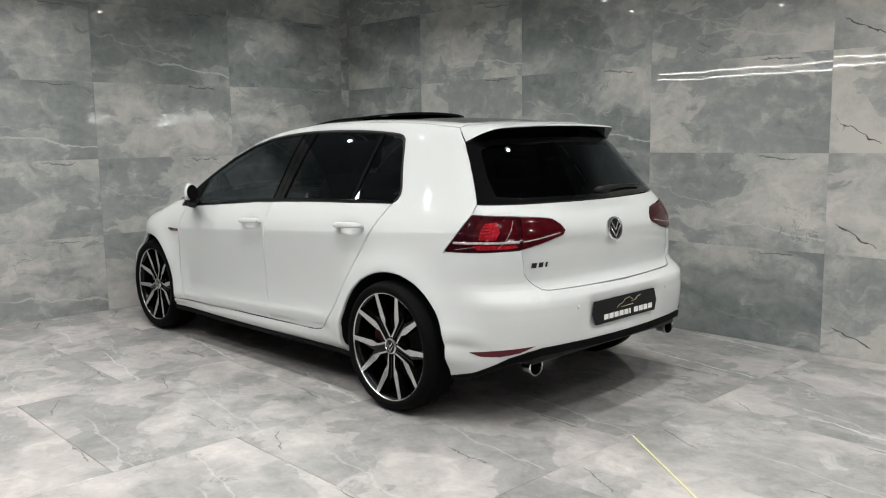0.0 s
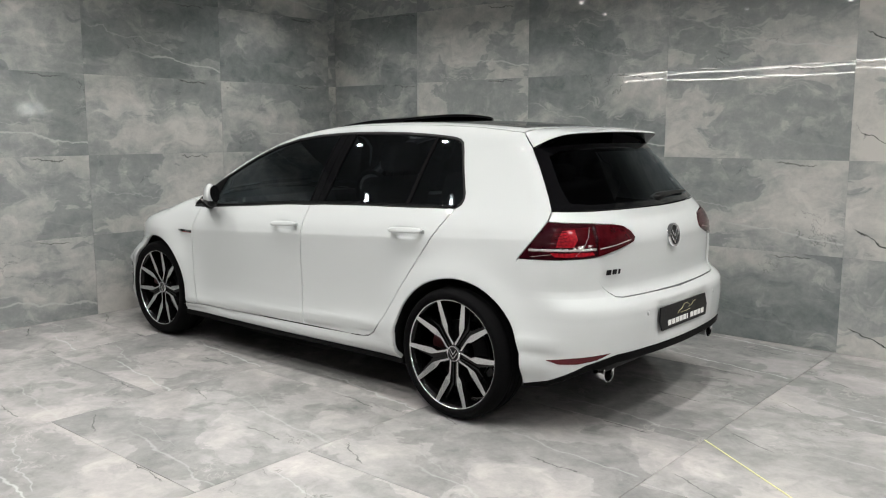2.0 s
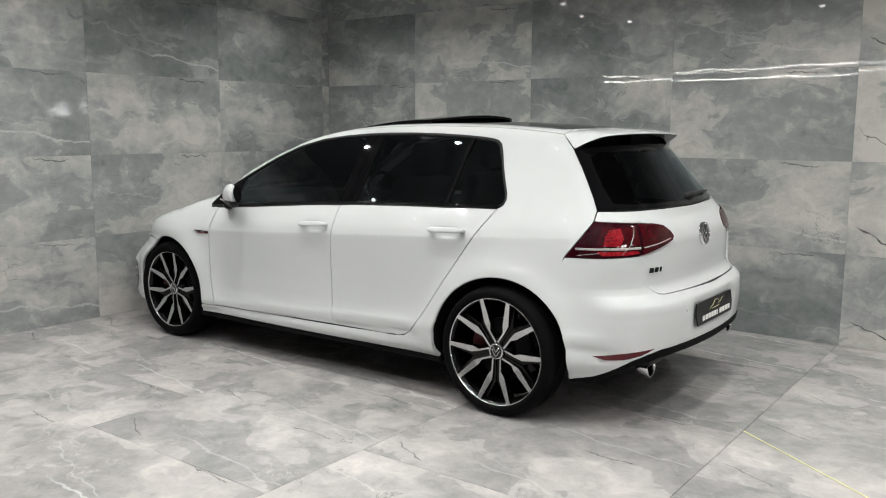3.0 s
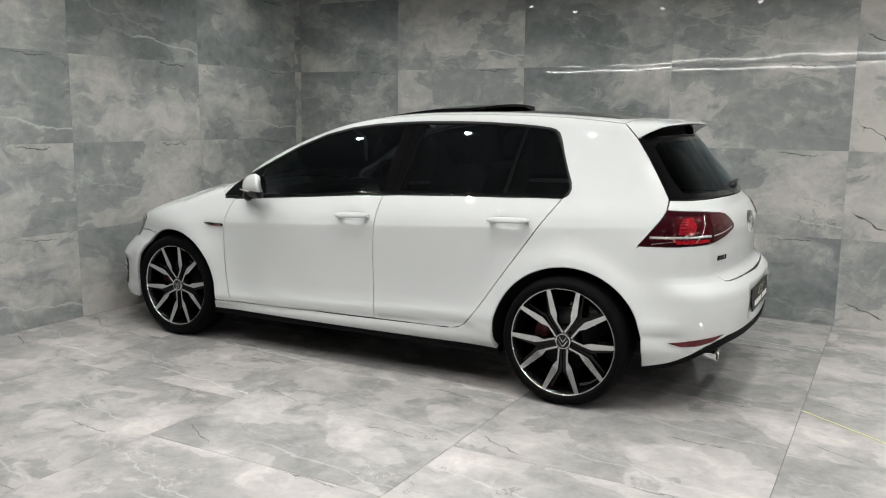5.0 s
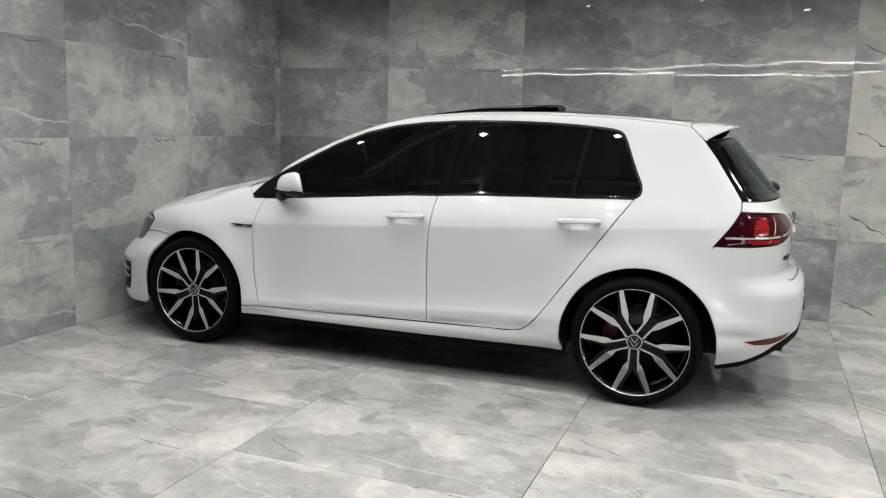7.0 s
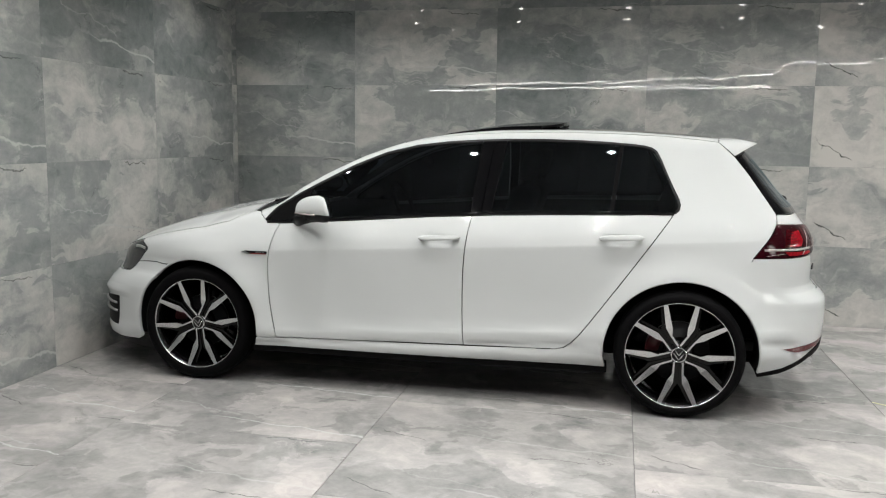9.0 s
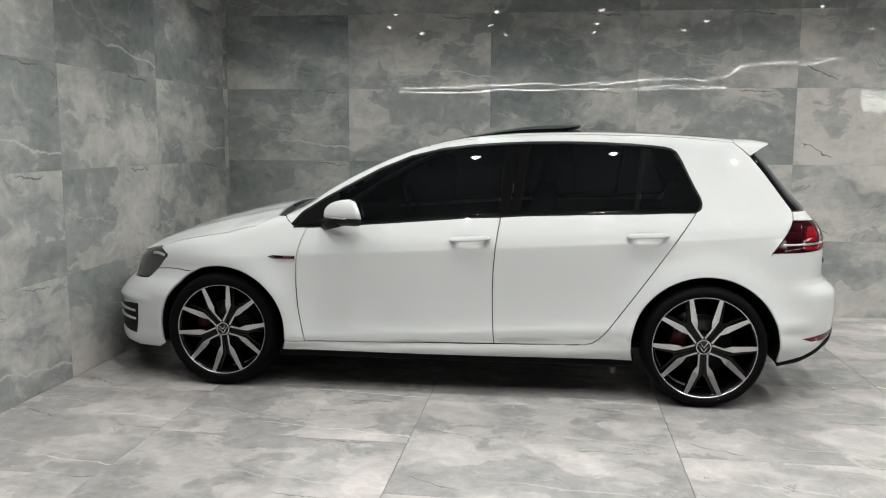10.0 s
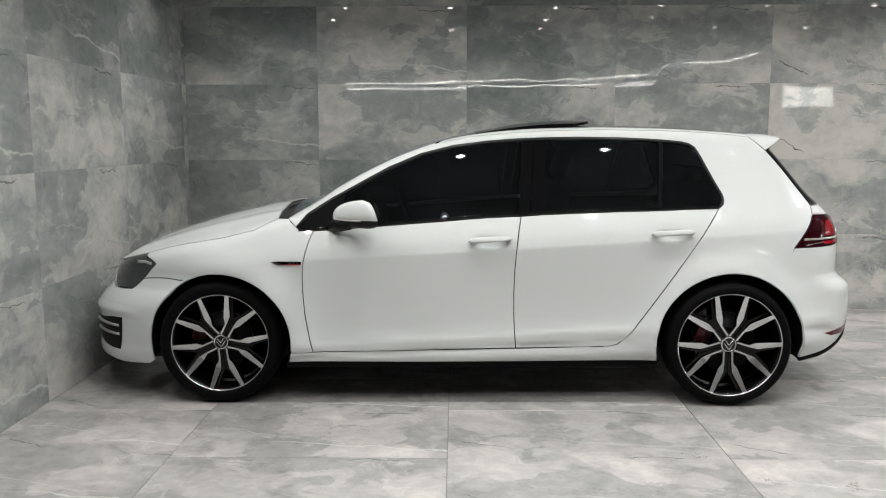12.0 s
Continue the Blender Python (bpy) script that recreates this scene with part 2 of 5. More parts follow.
def box(bm, a, b, bevel=0.0, segments=2, m=None):
    made = bmesh.ops.create_cube(bm, size=1)["verts"]
    for v in made:
        v.co = Vector([(a[i] + b[i]) / 2 + v.co[i] * (b[i] - a[i]) for i in range(3)])
        if m:
            v.co = m @ v.co
    if bevel:
        edges = list({e for v in made for e in v.link_edges})
        bmesh.ops.bevel(bm, geom=edges, offset=bevel, segments=segments, affect="EDGES", profile=0.5)
    return bm


def lathe(bm, profile, steps=64, m=None, closed=False):
    """Turns (radius, along) points about the y axis."""
    rings = []
    for i in range(steps):
        a = 2 * math.pi * i / steps
        ring = []
        for r, h in profile:
            p = Vector((r * math.cos(a), h, r * math.sin(a)))
            ring.append(bm.verts.new(m @ p if m else p))
        rings.append(ring)
    count = len(profile)
    for i in range(steps):
        p, q = rings[i], rings[(i + 1) % steps]
        for j in range(count if closed else count - 1):
            k = (j + 1) % count
            bm.faces.new((p[j], p[k], q[k], q[j]))
    return bm


def tube(bm, points, radius, steps=8, cap=True):
    """A round bar along points."""
    rings = []
    pts = [Vector(p) for p in points]
    for i, p in enumerate(pts):
        d = (pts[min(i + 1, len(pts) - 1)] - pts[max(i - 1, 0)]).normalized()
        a = d.orthogonal().normalized() if i == 0 else (rings[-1][1] - d * rings[-1][1].dot(d)).normalized()
        b2 = d.cross(a)
        r = radius[i] if isinstance(radius, (list, tuple)) else radius
        rings.append(([bm.verts.new(p + (a * math.cos(2 * math.pi * k / steps) + b2 * math.sin(2 * math.pi * k / steps)) * r) for k in range(steps)], a))
    for (p, _), (q, _) in zip(rings, rings[1:]):
        for k in range(steps):
            bm.faces.new((p[k], p[(k + 1) % steps], q[(k + 1) % steps], q[k]))
    if cap:
        bm.faces.new(rings[0][0][::-1])
        bm.faces.new(rings[-1][0])
    return bm


def prism(bm, outline, d, m=None, back=True):
    """A flat outline in (x, z), pushed back along y by d; its front faces -y."""
    f = [Vector((x, 0, z)) for x, z in outline]
    area = sum(f[i].x * f[(i + 1) % len(f)].z - f[(i + 1) % len(f)].x * f[i].z for i in range(len(f)))
    if area < 0:
        f.reverse()
    g = [p + Vector((0, d, 0)) for p in f]
    vf = [bm.verts.new(m @ p if m else p) for p in f]
    vg = [bm.verts.new(m @ p if m else p) for p in g]
    bm.faces.new(vf)
    if back:
        bm.faces.new(vg[::-1])
    for i in range(len(f)):
        j = (i + 1) % len(f)
        bm.faces.new((vf[j], vf[i], vg[i], vg[j]))
    return bm


# ---- the car's skin: sides, tail, nose and top as smooth functions, blended at the corners ----


def curve(v, pts):
    """Smooth monotone curve through (v, value) points."""
    xs = np.array([p[0] for p in pts]); ys = np.array([p[1] for p in pts])
    h = np.diff(xs); d = np.diff(ys) / h
    m = np.zeros(len(xs)); m[0], m[-1] = d[0], d[-1]
    for i in range(1, len(xs) - 1):
        if d[i - 1] * d[i] > 0:
            a, b = 2 * h[i] + h[i - 1], h[i] + 2 * h[i - 1]
            m[i] = (a + b) / (a / d[i - 1] + b / d[i])
    v = np.clip(np.asarray(v, float), xs[0], xs[-1])
    i = np.clip(np.searchsorted(xs, v, side="right") - 1, 0, len(h) - 1)
    t = (v - xs[i]) / h[i]
    return ((2*t**3 - 3*t**2 + 1) * ys[i] + (t**3 - 2*t**2 + t) * h[i] * m[i]
            + (3*t**2 - 2*t**3) * ys[i + 1] + (t**3 - t**2) * h[i] * m[i + 1])


WHEEL_X, WHEEL_R, ARCH_R = 1.3155, 0.323, 0.352
SIDE = [(-.75, .79), (-.62, .835), (-.58, .862), (-.56, .868), (-.53, .870), (-.505, .867), (-.49, .875), (-.45, .8785), (-.42, .872), (-.36, .867), (-.28, .868),
        (-.15, .876), (-.04, .8825), (0, .8845), (.02, .8815), (.05, .875), (.10, .857), (.15, .832), (.19, .8105), (.29, .7565), (.39, .702),
        (.49, .641), (.55, .600), (.60, .558), (.66, .485), (.75, .37)]
REAR = [(.15, 2.0), (.22, 2.04), (.30, 2.078), (.36, 2.092), (.45, 2.104), (.52, 2.108), (.575, 2.102), (.615, 2.075), (.65, 2.042), (.68, 2.028),
        (.78, 2.030), (.88, 2.022), (.94, 1.995), (.98, 1.962), (1.02, 1.925), (1.087, 1.855), (1.243, 1.725), (1.31, 1.668), (1.36, 1.625), (1.46, 1.54)]
FRONT = [(.15, -2.14), (.20, -2.175), (.24, -2.187), (.30, -2.178), (.38, -2.180), (.44, -2.185), (.50, -2.172), (.53, -2.150), (.56, -2.118), (.60, -2.095), (.64, -2.090), (.68, -2.080), (.72, -2.050), (.78, -1.985), (1.0, -1.72)]
SWEEP = [(.50, .38), (.56, .48), (.60, .66), (.66, .75), (.70, .68), (.78, .50)]
TOP = [(-2.2, .60), (-2.1, .665), (-1.99, .735), (-1.863, .800), (-1.689, .860), (-1.515, .912), (-1.309, .962), (-1.104, 1.000), (-1.0, 1.012), (-.93, 1.025),
       (-.711, 1.145), (-.535, 1.236), (-.36, 1.312), (-.186, 1.370), (-.02, 1.405), (.15, 1.427), (.40, 1.444), (.70, 1.449), (1.0, 1.443), (1.3, 1.427), (1.5, 1.411), (1.7, 1.388), (2.0, 1.35)]

def smax(a, b, k):
    return .5 * (a + b + np.sqrt((a - b) ** 2 + k * k))

def half_width(x, z):
    line = .804 + .056 * x                       # the crease along the doors
    w = curve(z - line, SIDE)
    up = curve(z, [(.2, .05), (.26, .08), (.40, .30), (.6, .42), (.80, .64), (.92, .84), (1.05, 1.0), (1.5, 1.0)])
    w = w - up * .056 * (np.clip(x - .2, 0, None) / 1.07) ** 2 - .022 * (np.clip(-x - .3, 0, None)) ** 2
    for hx in (-WHEEL_X, WHEEL_X):
        r = np.hypot(x - hx, z - WHEEL_R)
        w = w + (.033 if hx > 0 else .046) * np.exp(-(np.clip(r - .36, 0, None) / (.095 if hx > 0 else .11)) ** 2) * (r < 1) * np.clip((z - .15) / .2, 0, 1)
    return w

def body(x, y, z):
    x, y, z = (np.asarray(v, float) for v in (x, y, z))
    a = np.abs(y)
    side = a - half_width(x, z)
    bow = .040 * curve(z, [(.98, 0), (1.06, 1), (1.31, 1), (1.38, 0)]) * (1 - np.clip(a / .58, 0, 1) ** 2) ** 2
    rear = x - (curve(z, REAR) + bow - .12 * a ** 2 - .5 * a ** 6)
    front = curve(z, FRONT) + .20 * a ** 2 + curve(z, SWEEP) * a ** 4 + .25 * a ** 8 - x
    top = z - (curve(x, TOP) - curve(x, [(-1.3, .17), (-.95, .09), (-.6, .045), (-.2, .04), (.4, .05)]) * a ** 2)
    f = smax(side, rear, .07)
    f = smax(f, front, .15)
    return smax(f, top, .035)

def solve(o, d, lo, hi, n=60):
    """First root of body() along o + t*d, t from hi (outside) inwards: bisection after a march."""
    o = np.atleast_2d(np.asarray(o, float)); d = np.atleast_2d(np.asarray(d, float))
    ts = np.linspace(hi, lo, n)
    t0 = np.full(len(o), float(hi)); t1 = np.full(len(o), float(lo)); done = np.zeros(len(o), bool)
    for i in range(1, n):
        p = o + d * ts[i]
        inside = (body(p[:, 0], p[:, 1], p[:, 2]) < 0) & ~done
        t0[inside], t1[inside] = ts[i - 1], ts[i]
        done |= inside
    for _ in range(22):
        tm = (t0 + t1) / 2
        p = o + d * tm[:, None]
        ins = body(p[:, 0], p[:, 1], p[:, 2]) < 0
        t1 = np.where(ins, tm, t1); t0 = np.where(ins, t0, tm)
    return o + d * t0[:, None], done


def gradient(p):
    h = 0.003
    g = np.stack([body(p[:, 0] + (h if i == 0 else 0), p[:, 1] + (h if i == 1 else 0), p[:, 2] + (h if i == 2 else 0))
                  - body(p[:, 0] - (h if i == 0 else 0), p[:, 1] - (h if i == 1 else 0), p[:, 2] - (h if i == 2 else 0)) for i in range(3)], 1)
    return g / np.linalg.norm(g, axis=1)[:, None]


TAIL_X, NOSE_X, TURN_R = 1.20, -1.30, 0.85
TAIL_S = TAIL_X + TURN_R * math.pi / 2
NOSE_S = NOSE_X - TURN_R * math.pi / 2


def round_the_car(q):
    """From (way along the side and round the corners, height) to the skin."""
    s, z = q[:, 0], q[:, 1]
    a = np.where(s > TAIL_X, (s - TAIL_X) / TURN_R, np.where(s < NOSE_X, (NOSE_X - s) / TURN_R, 0))
    o = np.stack([np.clip(s, NOSE_X, TAIL_X), 0 * s, z], 1)
    d = np.stack([np.where(s > TAIL_X, np.sin(a), -np.sin(a)), -np.cos(a), 0 * s], 1)
    return solve(o, d, 0.02, 1.3, 50)[0]


def over_the_car(q):
    """From plan (x, y) to the skin above it."""
    o = np.stack([q[:, 0], q[:, 1], 0 * q[:, 0]], 1)
    return solve(o, np.tile((0.0, 0.0, 1.0), (len(q), 1)), 0.3, 1.7, 50)[0]


def way(x, y):
    """How far along the side or round the corner the place (x, y) lies."""
    if x > TAIL_X:
        return TAIL_X + TURN_R * math.atan2(x - TAIL_X, -y)
    if x < NOSE_X:
        return NOSE_X - TURN_R * math.atan2(NOSE_X - x, -y)
    return x


def dense(points, step, closed=True):
    out = []
    n = len(points) if closed else len(points) - 1
    for i in range(n):
        a, b = Vector(points[i]), Vector(points[(i + 1) % len(points)])
        k = max(1, math.ceil((b - a).length / step))
        out += [a.lerp(b, j / k) for j in range(k)]
    if not closed:
        out.append(Vector(points[-1]))
    return out


def rounded(points, radii):
    """Rounds the corners of a closed outline: radii maps the corner's number to a radius."""
    out = []
    n = len(points)
    for i, p in enumerate(points):
        r = radii.get(i, 0)
        p = Vector(p)
        if not r:
            out.append(p)
            continue
        a, b = (Vector(points[i - 1]) - p), (Vector(points[(i + 1) % n]) - p)
        ra, rb = min(r, a.length * 0.45), min(r, b.length * 0.45)
        a, b = p + a.normalized() * ra, p + b.normalized() * rb
        for k in range(6):
            t = k / 5
            out.append(a * (1 - t) ** 2 + p * 2 * t * (1 - t) + b * t * t)
    return out


def inside(q, poly):
    x, y = q[:, 0], q[:, 1]
    hit = np.zeros(len(q), bool)
    for (x0, y0), (x1, y1) in zip(poly, np.roll(poly, -1, 0)):
        if y0 == y1:
            continue
        hit ^= ((y0 > y) != (y1 > y)) & (x < (x1 - x0) * (y - y0) / (y1 - y0) + x0)
    return hit


def shrink(poly, d):
    """Moves each side of a counter-clockwise outline inwards by d."""
    n = len(poly)
    out = np.zeros_like(poly)
    for i in range(n):
        a, b, c = poly[i - 1], poly[i], poly[(i + 1) % n]
        e, f = b - a, c - b
        e, f = e / (np.linalg.norm(e) + 1e-9), f / (np.linalg.norm(f) + 1e-9)
        m = np.array((-e[1] - f[1], e[0] + f[0]))
        m /= np.linalg.norm(m) + 1e-9
        out[i] = b + m * (d(b) if callable(d) else d) / max(0.5, float(np.dot(m, (-e[1], e[0]))))
    return out


def corner_normals(p, tris):
    """The normals of a mesh at its corners."""
    t = np.array(tris)
    c = np.cross(p[t[:, 1]] - p[t[:, 0]], p[t[:, 2]] - p[t[:, 0]])
    out = np.zeros_like(p)
    for k in range(3):
        np.add.at(out, t[:, k], c)
    out = out / (np.linalg.norm(out, axis=1)[:, None] + 1e-12)
    return out * np.where((out * gradient(p)).sum(1) < 0, -1.0, 1.0)[:, None]


def skin(name, outline, chart=round_the_car, gap=0.0026, step=0.035, depth=0.020, offset=0.0, rows=(), mirror=False, shape=None):
    """A panel of the car's skin, cut along an outline given in the chart, with folded edges.
    rows: heights' lines (function of s) that get points of their own; shape: a further displacement."""
    poly = np.array([tuple(p) for p in dense(outline, step)])
    if sum(poly[i - 1][0] * poly[i][1] - poly[i][0] * poly[i - 1][1] for i in range(len(poly))) < 0:
        poly = poly[::-1].copy()
    if gap:
        poly = shrink(poly, gap)
    lo, hi = poly.min(0), poly.max(0)
    gx, gy = np.meshgrid(np.arange(lo[0] + step / 2, hi[0], step), np.arange(lo[1] + step / 2, hi[1], step))
    grid = np.stack([gx.ravel(), gy.ravel()], 1)
    extra = [np.stack([gx[0], r(gx[0])], 1) for r in rows if len(gx)]
    if extra:
        extra = np.concatenate(extra)
        grid = np.concatenate([grid, extra])
    grid = grid[inside(grid, poly)]
    if len(grid):
        gapd = np.full(len(grid), 9.0)
        for a, b in zip(poly, np.roll(poly, -1, 0)):
            ab = b - a
            t = np.clip(((grid - a) @ ab) / (ab @ ab + 1e-12), 0, 1)
            gapd = np.minimum(gapd, np.linalg.norm(grid - a - t[:, None] * ab, axis=1))
        grid = grid[gapd > step * 0.3]
    pts = np.concatenate([poly, grid]) if len(grid) else poly
    n = len(poly)
    v2, _, tris, *_ = geo.delaunay_2d_cdt([Vector(p) for p in pts], [(i, (i + 1) % n) for i in range(n)], [], 1, 1e-6)
    q = np.array([tuple(v) for v in v2])
    p = chart(q)
    nor = gradient(p)
    p = p + nor * offset
    tris = [tuple(t) for t in tris]
    if shape:
        flat, p = p, p + nor * shape(p)[:, None]
        nor = nor + corner_normals(p, tris) - corner_normals(flat, tris)
        nor = nor / np.linalg.norm(nor, axis=1)[:, None]
    seen = {}
    for t in tris:
        for i in range(len(t)):
            seen[(t[i], t[(i + 1) % len(t)])] = True
    edge = [e for e in seen if (e[1], e[0]) not in seen]
    if callable(gap):
        edge = [e for e in edge if gap(q[e[0]]) or gap(q[e[1]])]
    verts, faces, norms = [tuple(v) for v in p], list(tris), [tuple(v) for v in nor]
    if depth:
        for a, b in edge:
            pa, pb = p[a], p[b]
            side = np.cross(pb - pa, nor[a])
            side = side / (np.linalg.norm(side) + 1e-9)
            base = len(verts)
            verts += [tuple(pa), tuple(pb), tuple(pb - nor[b] * depth), tuple(pa - nor[a] * depth)]
            norms += [tuple(side)] * 4
            faces.append((base + 1, base, base + 3, base + 2))
    if mirror:
        verts = [(x, -y, z) for x, y, z in verts]
        norms = [(x, -y, z) for x, y, z in norms]
        faces = [f[::-1] for f in faces]
    me = bpy.data.meshes.new(name)
    me.from_pydata(verts, [], faces)
    me.update()
    me.shade_smooth()
    me.normals_split_custom_set_from_vertices(norms)
    return me


def ribbon(name, line, width, chart=round_the_car, proud=0.003, depth=0.01, step=0.03, mirror=False, closed=False):
    """A thin moulding that lies on the skin along a line of the chart."""
    pts = dense(line, step, closed)
    q = np.array([tuple(p) for p in pts])
    t = np.roll(q, -1, 0) - np.roll(q, 1, 0)
    if not closed:
        t[0], t[-1] = q[1] - q[0], q[-1] - q[-2]
    t /= np.linalg.norm(t, axis=1)[:, None] + 1e-9
    side = np.stack([-t[:, 1], t[:, 0]], 1) * width / 2
    rows = []
    for off, h in ((-1, -depth), (-1, proud * 0.4), (-0.5, proud), (0.5, proud), (1, proud * 0.4), (1, -depth)):
        p = chart(q + side * off)
        rows.append(p + gradient(p) * h)
    bm = bmesh.new()
    vs = [[bm.verts.new((p[0], -p[1] if mirror else p[1], p[2])) for p in row] for row in rows]
    n = len(q)
    for a, b in zip(vs, vs[1:]):
        for i in range(n if closed else n - 1):
            j = (i + 1) % n
            f = (a[i], a[j], b[j], b[i])
            bm.faces.new(f[::-1] if mirror else f)
    if not closed:
        for i in (0, -1):
            bm.faces.new([row[i] for row in vs])
    bmesh.ops.recalc_face_normals(bm, faces=bm.faces)
    me = bpy.data.meshes.new(name)
    bm.to_mesh(me)
    bm.free()
    me.shade_smooth()
    return me


def arch(hx, a0, a1, grow=0.0, n=26):
    """The wheel opening's edge, from angle a0 to a1 in degrees."""
    cx, rx, rz = (hx + 0.008, 0.387, 0.369) if hx > 0 else (hx, 0.379, 0.362)
    return [(cx + (rx + grow) * math.cos(radians(a0 + (a1 - a0) * i / n)), WHEEL_R + (rz + grow) * math.sin(radians(a0 + (a1 - a0) * i / n))) for i in range(n + 1)]


CREASE = [lambda s, d=d: 0.804 + 0.056 * s + d for d in (-0.06, -0.025, -0.006, 0.0, 0.006, 0.018, 0.04)]
SILL_ROWS = [lambda s, d=d: 0.32 + 0.02 * s + d for d in (-0.015, 0.0, 0.02, 0.045, 0.07)]

# ---- the room ----


def tile_mesh(w, h, depth, mat, cache={}):
    key = (round(w, 3), round(h, 3), mat.name)
    if key not in cache:
        e = 0.0012 if mat is FLOOR_MARBLE else 0.0005
        v = [(0, 0, -depth), (w, 0, -depth), (w, h, -depth), (0, h, -depth), (0, 0, -e), (w, 0, -e), (w, h, -e), (0, h, -e), (e, e, 0), (w - e, e, 0), (w - e, h - e, 0), (e, h - e, 0)]
        f = [(8, 9, 10, 11)] + [(i, (i + 1) % 4, 4 + (i + 1) % 4, 4 + i) for i in range(4)] + [(4 + i, 4 + (i + 1) % 4, 8 + (i + 1) % 4, 8 + i) for i in range(4)]
        me = bpy.data.meshes.new("tile")
        me.from_pydata(v, [], f)
        me.materials.append(mat)
        cache[key] = me
    return cache[key]


def slab(name, a, b, mat, label, category):
    ob = part(name, box(bmesh.new(), a, b), mat, None, smooth=False)
    return tagged(ob, label, category, kind="structure")


JOINT = 0.0022
floor = slab("floor", (WEST - 0.2, SOUTH - 0.2, -0.2), (EAST + 0.2, NORTH + 0.2, -0.0045), GROUT, "polished pale grey marble tile floor with thin dark joints", "floor")
wall_north = slab("wall_north", (WEST - 0.2, NORTH + 0.0045, -0.2), (EAST + 0.2, NORTH + 0.2, CEILING + 0.1), WALL_GROUT, "wall clad in polished dark grey marble tiles", "wall")
wall_west = slab("wall_west", (WEST - 0.2, SOUTH - 0.2, -0.2), (WEST - 0.0045, NORTH + 0.0045, CEILING + 0.1), WALL_GROUT, "wall clad in polished grey marble tiles with white veins", "wall")
ceiling = slab("ceiling", (WEST - 0.2, SOUTH - 0.2, CEILING), (EAST + 0.2, NORTH + 0.2, CEILING + 0.15), CEIL, "plain matt grey painted ceiling with recessed downlights", "ceiling")
# far walls behind the camera, with the window openings in them
SOUTH_WIN = [(6.15, 7.22, 1.92, 2.36)]
EAST_WIN = [(-4.35, -3.80, 1.66, 1.95), (-3.10, -2.25, 1.66, 1.95), (-2.15, -1.62, 1.66, 1.95), (-0.72, -0.12, 1.66, 1.95)]


def pierced(name, along, at, wins, lo, hi, label):
    """A wall with window openings through it; along: 0 for a wall along x, 1 along y."""
    bm = bmesh.new()
    cuts = sorted({lo, hi, *[w[0] for w in wins], *[w[1] for w in wins]})
    for a, b in zip(cuts, cuts[1:]):
        w = next((w for w in wins if w[0] <= a and b <= w[1]), None)
        for z0, z1 in ([(-0.2, w[2]), (w[3], CEILING + 0.1)] if w else [(-0.2, CEILING + 0.1)]):
            p, q = ((a, at[0], z0), (b, at[1], z1)) if along == 0 else ((at[0], a, z0), (at[1], b, z1))
            box(bm, p, q)
    return tagged(part(name, bm, PLASTER, None, smooth=False), label, "wall", kind="structure")


pierced("wall_south", 0, (SOUTH - 0.2, SOUTH), SOUTH_WIN, WEST - 0.2, EAST + 0.2, "plain grey plastered wall with a high window")
pierced("wall_east", 1, (EAST, EAST + 0.2), EAST_WIN, SOUTH, NORTH + 0.0045, "plain grey plastered wall with a row of small high windows")


def window(name, along, at, w, out):
    a, b, z0, z1 = w
    d = 0.03
    frame_ = bmesh.new()
    for p, q in (((a, z0), (b, z0 + d)), ((a, z1 - d), (b, z1)), ((a, z0 + d), (a + d, z1 - d)), ((b - d, z0 + d), (b, z1 - d))):
        lo, hi = at - 0.03, at + 0.03
        box(frame_, (p[0], lo, p[1]) if along == 0 else (lo, p[0], p[1]), (q[0], hi, q[1]) if along == 0 else (hi, q[0], q[1]), 0.004)
    ob = tagged(part(name, frame_, SATIN, None, smooth=False), "dark metal framed window with daylight behind it", "window", kind="structure")
    pane = bmesh.new()
    lo, hi = at - 0.004, at + 0.004
    box(pane, (a + d, lo, z0 + d) if along == 0 else (lo, a + d, z0 + d), (b - d, hi, z1 - d) if along == 0 else (hi, b - d, z1 - d))
    g = part("pane", pane, WINDOW_GLASS, ob, smooth=False)
    g.visible_shadow = False
    back = bmesh.new()
    lo, hi = sorted((at + out * 0.5, at + out * 0.52))
    box(back, (a - 0.4, lo, z0 - 0.3) if along == 0 else (lo, a - 0.4, z0 - 0.3), (b + 0.4, hi, z1 + 0.3) if along == 0 else (hi, b + 0.4, z1 + 0.3))
    tagged(part("backdrop", back, BRIGHT_DAY if along else DAYLIGHT, None, smooth=False), "bright overcast daylight outside the window", "backdrop", kind="structure")


for i, w in enumerate(SOUTH_WIN):
    window("window_1", 0, SOUTH - 0.1, w, -1)
for i, w in enumerate(EAST_WIN):
    window("window_%d" % (i + 2), 1, EAST + 0.1, w, 1)

# the hanging light strips: two slim aluminium profiles on thin wires that cross the hall, the upper one stepping up at its end
STRIP_NEAR, STRIP_FAR = Vector((-1.53, -2.72, 0.0)), Vector((3.44, -6.72, 0.0))


def strip_piece(p, q, half, deep, front, up=0.0):
    """A bar from p to q, its wide face towards the tiled walls."""
    run = (q - p).normalized()
    out = Vector((-run.y, run.x, 0.0)).normalized()
    m = Matrix((run, out, run.cross(out))).transposed().to_4x4()
    m.translation = p
    return box(bmesh.new(), (-half, front - deep, up - half), ((q - p).length + half, front, up + half), half * 0.1, 1, m)


